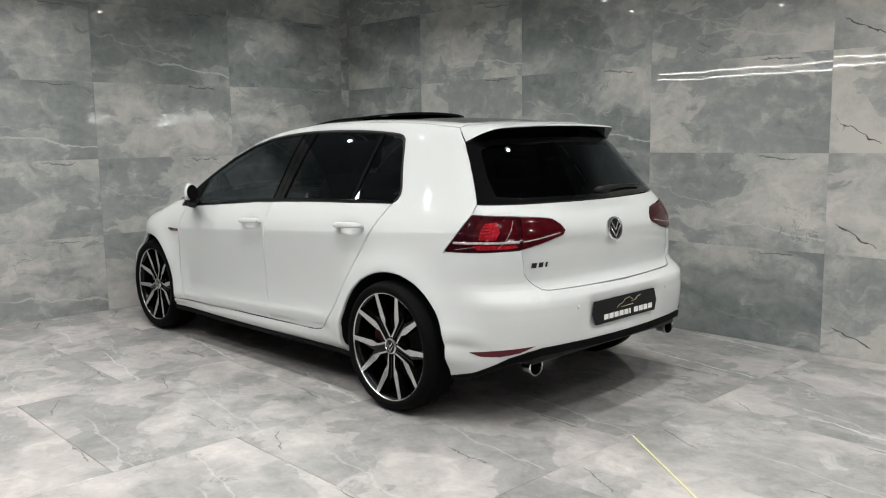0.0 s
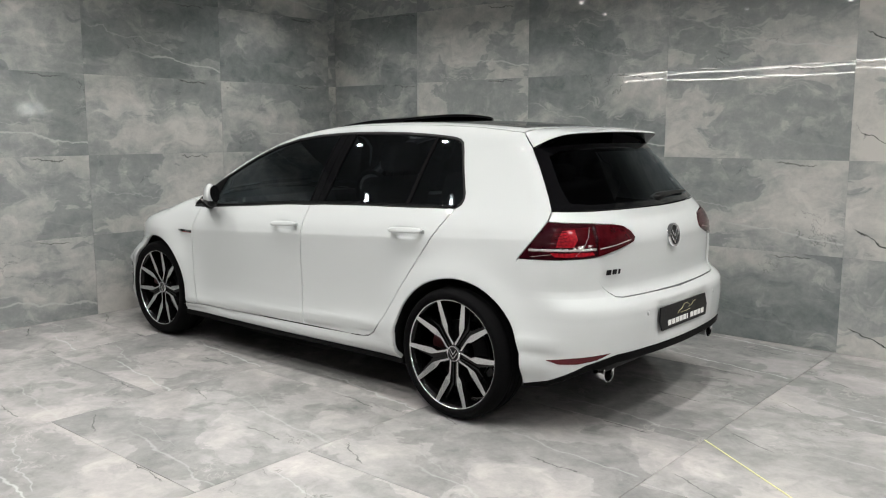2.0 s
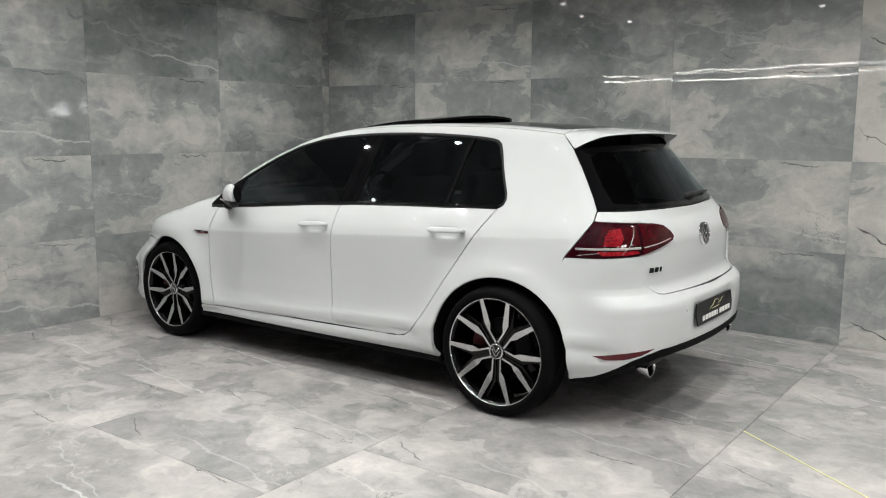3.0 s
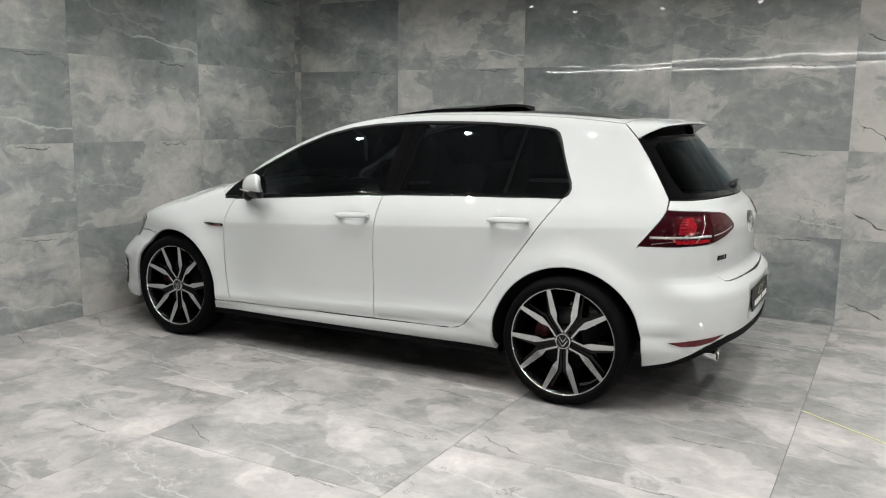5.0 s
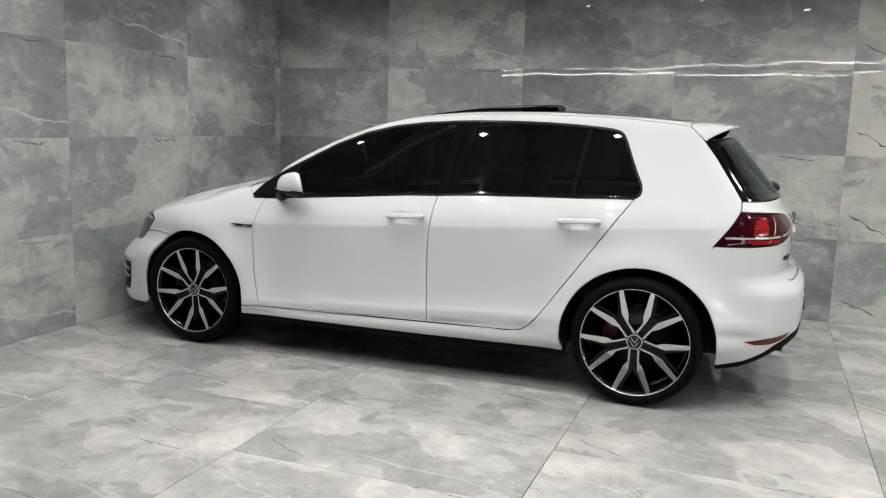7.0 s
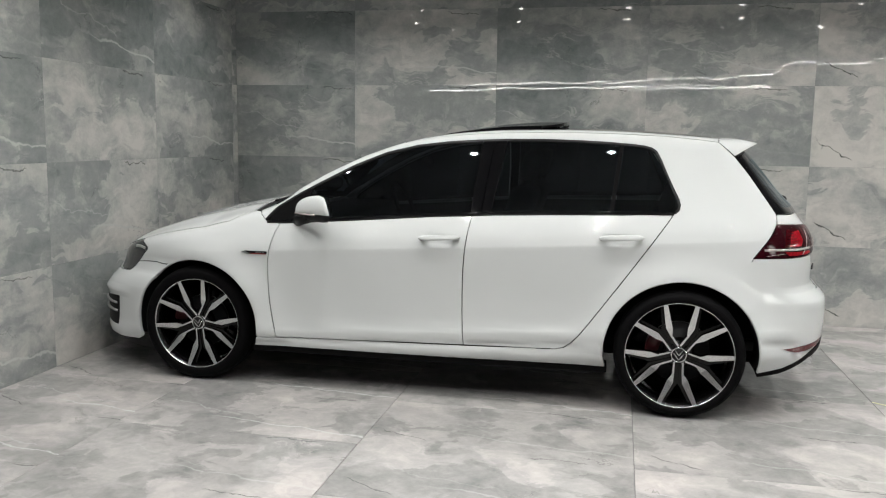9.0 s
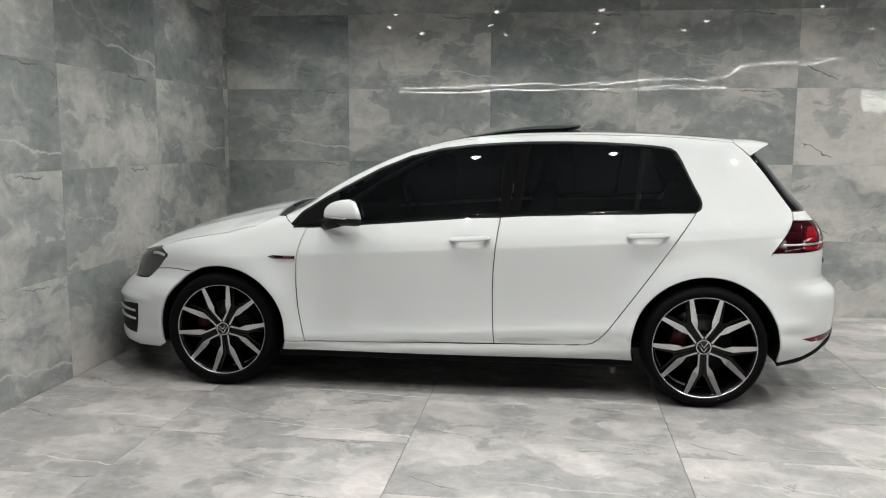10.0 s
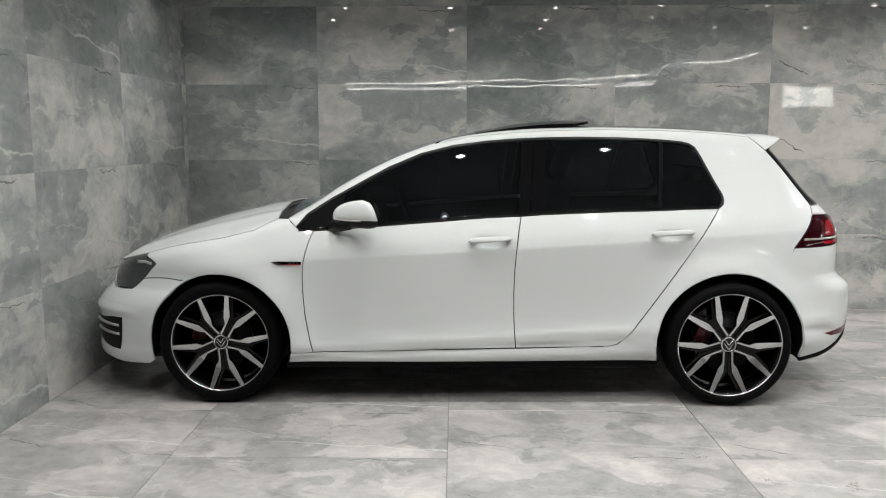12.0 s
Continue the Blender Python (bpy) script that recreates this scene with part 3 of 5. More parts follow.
for near_z, far_z, rise in ((2.006, 2.314, []), (2.080, 2.462, [(3.66, 2.668), (4.785, 2.711), (5.205, 2.81)])):
    points = [STRIP_NEAR + Vector((0, 0, near_z)), STRIP_FAR + Vector((0, 0, far_z))] + [Vector((x, STRIP_FAR.y, z)) for x, z in rise]
    strip = tagged(part("light_strip", strip_piece(points[0], points[1], 0.007, 0.012, 0.0), GROUT, None, smooth=False),
                   "slim grey light strip hung from the ceiling, switched on", "light strip", "hanging light strips")
    for p, q in zip(points, points[1:]):
        if p is not points[0]:
            part("profile", strip_piece(p, q, 0.007, 0.012, 0.0), GROUT, strip, smooth=False)
        part("diffuser", strip_piece(p, q, 0.0042, 0.002, 0.003), GLOWING, strip, smooth=False)
        for up in (-0.0060, 0.0060):
            part("lip", strip_piece(p, q, 0.0009, 0.010, 0.010, up), GROUT, strip, smooth=False)
    for p in (points[0].lerp(points[1], 0.03), points[-1]):
        part("wire", tube(bmesh.new(), [p, (p.x, p.y, CEILING + 0.01)], 0.001, 6), GROUT, strip)

# the recessed downlights
first = None
for lx, ly in LAMPS:
    if first is None:
        first = tagged(part("downlight", lathe(bmesh.new(), [(0.036, 0.0), (0.040, -0.004), (0.050, -0.004), (0.053, 0.0)], 32, pose(0, 0, 0, 90)), CHROME, None),
                       "small round recessed ceiling downlight, switched on", "downlight", "downlights in the ceiling")
        part("lens", lathe(bmesh.new(), [(0.0, -0.020), (0.014, -0.0185), (0.025, -0.012), (0.031, -0.002), (0.036, 0.001)], 24, pose(0, 0, 0, 90)), LENS, first, "frosted lens")
        first.matrix_basis = pose(lx, ly, CEILING)
    else:
        copy_thing(first, pose(lx, ly, CEILING))

# ---- the car ----
car = tagged(new("car"), "white five-door hatchback with tinted windows and black two-tone alloy wheels", "car")


def both(name, outline, mat, parent=None, label="", **kw):
    """The same panel on the car's two flanks."""
    out = []
    for mirror in (False, True):
        out.append(part(name, skin(name, outline, mirror=mirror, **kw), mat, parent or car, label))
    return out


BELT = [(-0.900, 0.912), (-0.70, 0.924), (-0.512, 0.939), (-0.2, 0.963), (0.064, 0.984), (0.352, 1.000), (0.70, 1.013), (1.0, 1.020), (1.263, 1.024)]
DLO_TOP = [(-0.905, 0.918), (-0.888, 0.940), (-0.851, 0.984), (-0.73, 1.062), (-0.603, 1.132), (-0.437, 1.222), (-0.269, 1.292), (-0.099, 1.334), (0.072, 1.356), (0.24, 1.368), (0.391, 1.374),
           (0.58, 1.376), (0.764, 1.373), (0.92, 1.366), (1.04, 1.357), (1.10, 1.350), (1.135, 1.341), (1.158, 1.325)]
DLO_REAR = [(1.225, 1.209), (1.283, 1.090), (1.290, 1.062), (1.284, 1.038), (1.266, 1.024)]
DLO_TOP = [(x + (x + 0.09) * 0.008, z) for x, z in DLO_TOP]
RAIL = [(-0.965, 0.962), (-0.90, 1.000), (-0.80, 1.060), (-0.60, 1.178), (-0.40, 1.278), (-0.20, 1.349), (0.0, 1.387), (0.2, 1.405), (0.4, 1.416), (0.7, 1.421), (1.0, 1.416), (1.25, 1.404), (1.40, 1.391), (1.501, 1.380)]


def at_s(points):
    """Chart places of points given by (x, z) in the side view."""
    out = []
    for x, z in points:
        y = float(half_width(np.array(x), np.array(z)))
        if x < NOSE_X:
            lo, hi = 0.2, 1.0
            for _ in range(24):
                y = (lo + hi) / 2
                lo, hi = (y, hi) if body(x, -y, z) < 0 else (lo, y)
        out.append((way(x, -y), z))
    return out


def at_nose(points):
    """Chart places of points given by (x, y, z) round the nose."""
    return [(way(x, y), z) for x, y, z in points]


SPLIT = [(0.244, 0.986), (0.231, 0.90), (0.221, 0.821), (0.211, 0.70), (0.208, 0.586), (0.209, 0.48), (0.213, 0.384), (0.220, 0.302)]
DOOR_FRONT = [(-0.828, 0.279), (-0.848, 0.37), (-0.866, 0.479), (-0.875, 0.59), (-0.877, 0.684), (-0.870, 0.75), (-0.858, 0.801), (-0.842, 0.855), (-0.820, 0.905)]
DOOR_REAR = [(1.263, 1.020), (1.20, 0.930), (1.136, 0.838), (1.04, 0.702), (0.943, 0.566), (0.87, 0.463), (0.812, 0.386), (0.775, 0.345), (0.74, 0.322), (0.70, 0.313), (0.62, 0.310)]


def grip(hx, hz):
    """The dish pressed into a door behind its handle."""
    rows_ = [lambda s, d=d: 0 * s + hz + d for d in (-0.036, -0.028, -0.020, -0.012, -0.004, 0.004, 0.012, 0.020, 0.028)]
    return dict(rows=CREASE + SILL_ROWS + rows_, shape=lambda p: -0.017 * np.exp(-((p[:, 0] - hx) / 0.060) ** 4 - ((p[:, 2] - hz) / 0.026) ** 4))


belt_front = [p for p in BELT if -0.80 < p[0] < 0.2]
belt_rear = [p for p in BELT if 0.3 < p[0] < 1.1]
drop = 0.012
both("front_door", [(-0.820, 0.905)] + [(s, z - drop) for s, z in belt_front] + [(0.244, 0.980)] + SPLIT[1:] + DOOR_FRONT[:-1], PAINT, step=0.03, **grip(0.080, 0.851))
both("rear_door", [(0.244, 0.980)] + [(s, z - drop) for s, z in belt_rear] + at_s(DOOR_REAR) + [(0.220, 0.302)] + SPLIT[::-1][1:-1], PAINT, step=0.03, **grip(1.004, 0.884))
FENDER_SEAM = at_nose([(-1.526, -0.792, 0.645), (-1.594, -0.766, 0.651), (-1.664, -0.737, 0.648), (-1.748, -0.698, 0.639)])
LAMP_REAR = at_nose([(-1.710, -0.713, 0.680), (-1.672, -0.728, 0.716), (-1.674, -0.722, 0.726), (-1.705, -0.690, 0.742), (-1.738, -0.655, 0.752)])
LAMP_FOOT = at_nose([(-1.815, -0.681, 0.585), (-1.88, -0.635, 0.579), (-1.956, -0.561, 0.576), (-2.02, -0.46, 0.594), (-2.05, -0.385, 0.614)])
hood_edge = [(-1.030, -0.668), (-1.090, -0.745), (-1.137, -0.772), (-1.292, -0.750), (-1.451, -0.719), (-1.62, -0.666), (-1.745, -0.632), (-1.80, -0.605), (-1.87, -0.55), (-1.94, -0.475), (-2.00, -0.36), (-2.035, -0.2), (-2.045, 0.0)]
edge_line = dense(hood_edge[:7], 0.035, False)[::-1]
fender_top = [(way(float(p[0]), float(p[1])), float(p[2])) for p in over_the_car(np.array([tuple(q) for q in edge_line]))]
front_arch = arch(-WHEEL_X, -7, 116)
both("front_fender", LAMP_REAR + fender_top + [(-0.965, 0.962), (-0.905, 0.916)] + DOOR_FRONT[::-1] + [(-0.86, 0.276)]
     + at_s(front_arch) + FENDER_SEAM, PAINT, rows=CREASE[:4], step=0.03)
tail_arch = arch(WHEEL_X, 183.5, 40)
LAMP_FRONT = [(way(1.652, -0.809), 0.815), (way(1.70, -0.77), 0.893), (way(1.757, -0.729), 0.981)]
GLASS_EDGE = [(way(1.760, -0.697), 1.030), (way(1.730, -0.675), 1.085), (way(1.684, -0.645), 1.152), (way(1.635, -0.615), 1.222), (way(1.572, -0.585), 1.309)]
QUARTER = ([(0.60, 0.3085)] + at_s(DOOR_REAR[::-1])[1:] + at_s(DLO_REAR[::-1])[1:] + [p for p in at_s(DLO_TOP[::-1])] + RAIL[:-3] + at_s(RAIL[-3:])
           + [(way(1.572, -0.585), 1.309)] + GLASS_EDGE[::-1][1:] + LAMP_FRONT[::-1] + at_s([(1.62, 0.73)]) + at_s(tail_arch[::-1]) + [(0.90, 0.3015)])
tight = lambda q: 0.0 if 0.545 < q[1] < 0.812 and 1.5 < min(q[0], 2 * TAIL_S - q[0]) < 1.69 else 0.0 if q[1] < 0.3095 and q[0] < 0.95 else 0.0026
both("side_frame", QUARTER, PAINT, gap=tight, rows=CREASE, step=0.03, label="white body side with roof rail and rear wing")
sill_top = [(-0.94, 0.274), (-0.828, 0.276), (0.220, 0.299), (0.60, 0.3085), (0.90, 0.3015), tuple(at_s(tail_arch[:1])[0])]
both("sill", [(-0.955, 0.226)] + sill_top + [(0.953, 0.230)], PAINT, gap=lambda q: 0.0 if q[0] > 0.59 and q[1] > 0.29 else 0.001, step=0.02, shape=lambda p: 0.006 * np.exp(-((p[:, 2] - 0.262) / 0.018) ** 2))
both("side_skirt", [(-0.965, 0.196), (-0.962, 0.228), (0.960, 0.231), (0.962, 0.199)], SKIRT, gap=0.0, step=0.02, offset=0.004, depth=0.05, label="black lower skirt blade")

# glazing of the flanks
glass_front = [p for p in DLO_TOP if p[0] < 0.25] + [(0.262, 1.368), (0.234, 0.992)] + [p for p in BELT[::-1] if p[0] < 0.2]
glass_rear = [(0.392, 1.374), (0.58, 1.376), (0.764, 1.373), (0.92, 1.366), (0.986, 1.361), (0.945, 1.019)] + [(0.70, 1.013), (0.352, 1.000), (0.343, 0.998)]
glass_quarter = [(1.004, 1.360), (1.04, 1.357), (1.10, 1.350), (1.135, 1.341), (1.158, 1.325)] + DLO_REAR + [(1.0, 1.020), (0.964, 1.020)]
both("front_window", glass_front, SIDE_GLASS, offset=-0.004, gap=0.006, depth=0.004, label="dark tinted glass")
both("rear_window", at_s(glass_rear), SIDE_GLASS, offset=-0.004, gap=0.001, depth=0.004, label="dark tinted glass")
both("quarter_window", at_s(glass_quarter), SIDE_GLASS, offset=-0.004, gap=0.005, depth=0.004, label="dark tinted glass")
both("pillar_cover", [(0.262, 1.370), (0.326, 1.373), (0.290, 0.996), (0.234, 0.992)], GLOSS, offset=-0.001, gap=0.001, label="gloss black pillar cover")
both("pillar_cover", [(0.328, 1.373), (0.392, 1.375), (0.343, 0.998), (0.292, 0.996)], GLOSS, offset=-0.001, gap=0.001, label="gloss black pillar cover")
both("window_divider", at_s([(0.986, 1.362), (1.004, 1.361), (0.966, 1.019), (0.945, 1.018)]), RUBBER, offset=0.001, gap=0.0, label="satin black window divider")
both("mirror_sail", [(-0.888, 0.940), (-0.851, 0.984), (-0.73, 1.062), (-0.66, 1.10), (-0.69, 0.926), (-0.900, 0.914)], RUBBER, offset=-0.0015, gap=0.004, label="black triangular mirror base")
for mirror in (False, True):
    for line in ([(0.262, 1.366), (0.234, 0.996)], [(0.392, 1.372), (0.343, 1.002)]):
        part("window_channel", ribbon("window_channel", line, 0.004, proud=0.003, mirror=mirror), RUBBER, car, "black window channel")
    part("belt_moulding", ribbon("belt_moulding", [(s, z - 0.002) for s, z in at_s(BELT)], 0.018, proud=0.006, mirror=mirror), GLOSS, car, "black window moulding")
    part("window_seal", ribbon("window_seal", at_s(DLO_TOP + DLO_REAR), 0.014, proud=0.003, mirror=mirror), SATIN, car, "black rubber window seal")

# nose
front_bumper = FENDER_SEAM[::-1] + at_s(arch(-WHEEL_X, 117, 197)) + at_nose([(-1.70, -0.774, 0.196), (-1.862, -0.717, 0.188), (-2.014, -0.606, 0.206), (-2.10, -0.45, 0.216)]) + [(NOSE_S, 0.222), (NOSE_S, 0.616)] + [
    (a, z - 0.004) for a, z in LAMP_FOOT[::-1]]
both("front_bumper", front_bumper, PAINT, step=0.025, rows=[lambda s, z=z: 0 * s + z for z in (0.43, 0.45, 0.465, 0.48, 0.50)],
     shape=lambda p: 0.013 * np.exp(-((p[:, 2] - 0.466) / 0.017) ** 2) * np.clip((-1.76 - p[:, 0]) / 0.12, 0, 1))
lamp_roof = [(way(float(p[0]), float(p[1])), float(p[2]) - 0.003) for p in over_the_car(np.array([(-2.00, -0.36), (-1.94, -0.475), (-1.87, -0.55), (-1.80, -0.605), (-1.745, -0.632)]))]
both("headlamp", lamp_roof + LAMP_REAR[::-1] + FENDER_SEAM[-1:] + LAMP_FOOT, SMOKE, step=0.02, offset=-0.004, label="smoked headlamp with dark inner reflector")
both("grille_intake", at_nose([(-1.858, -0.726, 0.433), (-1.876, -0.719, 0.258), (-1.94, -0.682, 0.260), (-2.004, -0.621, 0.270), (-2.09, -0.48, 0.300), (-2.08, -0.50, 0.410), (-2.005, -0.615, 0.417), (-1.94, -0.679, 0.430)]),
     PLASTIC, offset=0.002, gap=0, label="black air intake")
for mirror in (False, True):
    for z in (0.338, 0.386):
        part("intake_fin", ribbon("intake_fin", at_nose([(-1.886, -0.712, z), (-1.96, -0.662, z + 0.002), (-2.07, -0.52, z + 0.006)]), 0.013, proud=0.014, mirror=mirror), FIN_GREY, car)
    part("lamp_brow", ribbon("lamp_brow", at_nose([(-1.697, -0.704, 0.718), (-1.735, -0.673, 0.725), (-1.79, -0.632, 0.722)]), 0.014, proud=0.002, mirror=mirror), FIN_GREY, car, "grey inner headlamp band")
grille_low = at_nose([(-2.05, -0.375, 0.622)])[0]
grille_top = at_nose([(-2.03, -0.355, 0.668)])[0]
part("grille", skin("grille", [grille_low, (NOSE_S, 0.624), (2 * NOSE_S - grille_low[0], 0.622), (2 * NOSE_S - grille_top[0], 0.668), (NOSE_S, 0.676), grille_top], step=0.03, offset=-0.003), GLOSS, car)

# hood, screen and roof
hood = hood_edge + [(x, -y) for x, y in hood_edge[::-1][1:]] + [(-1.05, 0.45), (-1.075, 0.0), (-1.05, -0.45)]
part("hood", skin("hood", hood, over_the_car, step=0.05, gap=0.0012, shape=lambda p: 0.006 * np.exp(-((np.abs(p[:, 1]) - 0.52 - 0.10 * (p[:, 0] + 1.0)) / 0.05) ** 2)), PAINT, car)
rail3 = round_the_car(np.array([tuple(p) for p in dense(RAIL[:-1] and at_s(RAIL), 0.035, False)]))
rail_xy = [(float(p[0]), float(p[1])) for p in rail3]
front_edge = [p for p in rail_xy if p[0] < -0.17]
cowl = [(-1.035, -0.66), (-1.052, -0.45), (-1.077, 0.0), (-1.052, 0.45), (-1.035, 0.66), (-0.965, 0.70), (-0.985, 0.45), (-1.01, 0.0), (-0.985, -0.45), (-0.965, -0.70)]
part("cowl", skin("cowl", cowl, over_the_car, step=0.04, offset=-0.006, gap=0), PLASTIC, car, "black plastic cowl below the windscreen")
for side in (-1, 1):
    part("wiper_arm", tube(bmesh.new(), [(-1.02, side * 0.05 - 0.35, 0.994), (-1.00, side * 0.05 - 0.1, 1.000), (-0.995, side * 0.05 + 0.16, 1.002)], 0.008, 6), SATIN, car)
cap_in = [(x, y + 0.058 * min(1.0, (x + 0.985) / 0.25)) for x, y in front_edge]
for mirror in (False, True):
    part("windscreen_pillar", skin("windscreen_pillar", front_edge + cap_in[::-1], over_the_car, gap=0.0002, step=0.02, mirror=mirror), PAINT, car)
screen = cap_in + [(-0.12, -0.30), (-0.10, 0.0), (-0.12, 0.30)] + [(x, -y) for x, y in cap_in[::-1]] + [(-0.985, 0.45), (-1.01, 0.0), (-0.985, -0.45)]
part("windscreen", skin("windscreen", screen, over_the_car, step=0.06, offset=-0.003), SIDE_GLASS, car, "dark tinted windscreen")
roof_edge = [p for p in rail_xy if p[0] >= -0.17]
inner = [(1.44, -0.455), (1.0, -0.468), (0.4, -0.470), (0.0, -0.458), (-0.145, -0.44)]
for mirror in (False, True):
    part("roof_rail", skin("roof_rail", [(front_edge[-1][0] + 0.02, front_edge[-1][1] + 0.004)] + roof_edge + [(1.497, -0.40), (1.45, -0.40)] + inner, over_the_car, gap=0.0004, step=0.03, mirror=mirror), PAINT, car)
glass_roof = inner + [(-0.125, -0.30), (-0.105, 0.0), (-0.125, 0.30)] + [(x, -y) for x, y in inner[::-1]] + [(1.46, 0.30), (1.47, 0.0), (1.46, -0.30)]
part("roof_panel", skin("roof_panel", glass_roof, over_the_car, step=0.06, gap=0.002), ROOF_GLASS, car, "gloss black panoramic roof glass")
part("roof_tail", skin("roof_tail", [(1.455, -0.395), (1.497, -0.395), (1.497, 0.395), (1.455, 0.395), (1.463, 0.30), (1.473, 0.0), (1.463, -0.30)], over_the_car, step=0.04, gap=0.0006), PAINT, car)
# the opened sunroof: a glass pane slid back and tilted above the roof
pane = bmesh.new()
ws, N, M = 0.43, 16, 24
for top in (1, 0):
    for i in range(N + 1):
        for j in range(M + 1):
            y = -ws + 2 * ws * j / M
            x = 0.02 + (0.655 - 0.12 * abs(y / ws) ** 5) * i / N
            z = float(curve(x, TOP)) - 0.07 * y * y + 0.004 + 0.031 * math.sin(min(1.0, 1.15 * i / N) * math.pi / 2) ** 1.3 * (1 - 0.5 * (y / ws) ** 2) - (0 if top else 0.014)
            if not top and i < N - 1:
                z = float(curve(x, TOP)) - 0.07 * y * y - 0.004
            pane.verts.new((x, y, z))
pane.verts.ensure_lookup_table()
W = M + 1
base = (N + 1) * W
for i in range(N):
    for j in range(M):
        a = i * W + j
        pane.faces.new([pane.verts[k] for k in (a, a + W, a + W + 1, a + 1)])
        pane.faces.new([pane.verts[base + k] for k in (a, a + 1, a + W + 1, a + W)])
rim_ids = [j for j in range(W)] + [i * W + M for i in range(1, N + 1)] + [N * W + j for j in range(M - 1, -1, -1)] + [i * W for i in range(N - 1, 0, -1)]
for a, b in zip(rim_ids, rim_ids[1:] + rim_ids[:1]):
    pane.faces.new([pane.verts[k] for k in (a, b, base + b, base + a)])
bmesh.ops.recalc_face_normals(pane, faces=pane.faces)
part("sunroof", pane, ROOF_GLASS, car, "black glass sunroof, open and tilted above the roof", smooth=False)
for y in (-0.40, 0.40):
    part("sunroof_arm", box(bmesh.new(), (0.50, y - 0.006, 1.415), (0.56, y + 0.006, 1.446), 0.003), SATIN, car)

# tail: glass, gate, lamps, bumper
glass = [(way(1.572, -0.585), 1.309), (way(1.60, -0.45), 1.318), (way(1.635, -0.25), 1.325), (TAIL_S, 1.328)]
glass = glass[::-1] + GLASS_EDGE[::-1][1:] + [(way(1.80, -0.62), 1.029), (way(1.867, -0.506), 1.028), (way(1.90, -0.25), 1.026), (TAIL_S, 1.025)]
mirror_s = lambda pts: [(2 * TAIL_S - s, z) for s, z in pts[::-1]]
pane_in = [(TAIL_S, 1.300), (way(1.62, -0.44), 1.293), (way(1.635, -0.535), 1.270), (way(1.72, -0.58), 1.14), (way(1.79, -0.60), 1.060), (way(1.85, -0.52), 1.050), (way(1.89, -0.25), 1.048), (TAIL_S, 1.047)]
for mirror in (False, True):
    part("rear_window_surround", skin("rear_window_surround", glass + pane_in[::-1], step=0.025, gap=0.0, offset=-0.001, mirror=mirror), GLOSS, car, "gloss black rear window surround")
part("rear_window", skin("rear_window", pane_in + mirror_s(pane_in)[1:-1], step=0.04, gap=0.0, offset=-0.0016, depth=0.003), REAR_GLASS, car, "dark tinted rear window")
LAMP_TOP = [(way(1.757, -0.729), 0.981), (way(1.83, -0.66), 0.977), (way(1.908, -0.565), 0.970), (way(1.945, -0.46), 0.960), (way(1.961, -0.406), 0.951), (way(1.985, -0.37), 0.925), (way(1.998, -0.355), 0.898)]
LAMP_LOW = [(way(1.999, -0.372), 0.879), (way(1.985, -0.47), 0.855), (way(1.951, -0.607), 0.827), (way(1.90, -0.69), 0.823), (way(1.822, -0.764), 0.819), (way(1.652, -0.809), 0.815)]
GATE_X = way(1.951, -0.607)
gate_half = [(TAIL_S, 1.021), (way(1.90, -0.25), 1.022), (way(1.867, -0.506), 1.023), (way(1.80, -0.62), 1.025), (way(1.760, -0.697), 1.027)] + LAMP_TOP + LAMP_LOW[:3] + [
    (way(1.957, -0.600), 0.76), (way(1.957, -0.595), 0.715), (way(1.963, -0.58), 0.69), (way(1.975, -0.56), 0.668), (way(2.003, -0.527), 0.640), (way(2.02, -0.49), 0.634), (way(2.035, -0.25), 0.631), (TAIL_S, 0.630)]
part("tailgate", skin("tailgate", gate_half + mirror_s(gate_half)[1:-1], step=0.035, rows=[lambda s: 0 * s + 0.93, lambda s: 0 * s + 0.985],
                      shape=lambda p: -0.010 * np.clip((0.875 - p[:, 2]) / 0.03, 0, 1) * np.clip((p[:, 2] - 0.64) / 0.05, 0, 1)), PAINT, car)
bump_low = [(way(1.70, -0.818), 0.240), (way(1.812, -0.79), 0.269), (way(1.90, -0.75), 0.311), (way(1.953, -0.699), 0.346), (way(2.0, -0.62), 0.370), (way(2.035, -0.558), 0.382), (way(2.07, -0.40), 0.384), (way(2.09, -0.2), 0.382), (TAIL_S, 0.381)]
bump_half = [(TAIL_S, 0.626)] + gate_half[::-1][1:8] + [(GATE_X, 0.826)] + LAMP_LOW[3:] + at_s([(1.62, 0.73)]) + at_s(arch(WHEEL_X, 40, -12)) + bump_low
part("rear_bumper", skin("rear_bumper", bump_half + mirror_s(bump_half)[1:-1], step=0.03, gap=tight, rows=[lambda s, z=z: 0 * s + z for z in (0.60, 0.64, 0.67)],
                         shape=lambda p: 0.009 * np.exp(-((p[:, 2] - 0.603) / 0.028) ** 2) * np.clip((p[:, 0] - 1.80) / 0.12, 0, 1) - 0.018 * np.clip((0.30 - np.abs(p[:, 1])) / 0.02, 0, 1) * np.clip((p[:, 2] - 0.425) / 0.015, 0, 1) * np.clip((0.572 - p[:, 2]) / 0.015, 0, 1)), PAINT, car)
diff_top = [(s, z - 0.001) for s, z in bump_low]
diff_low = [(TAIL_S, 0.346), (way(2.088, -0.2), 0.348), (way(2.07, -0.40), 0.350), (way(2.03, -0.56), 0.347), (way(1.95, -0.70), 0.316), (way(1.90, -0.75), 0.288), (way(1.80, -0.79), 0.244), (way(1.70, -0.81), 0.223)]
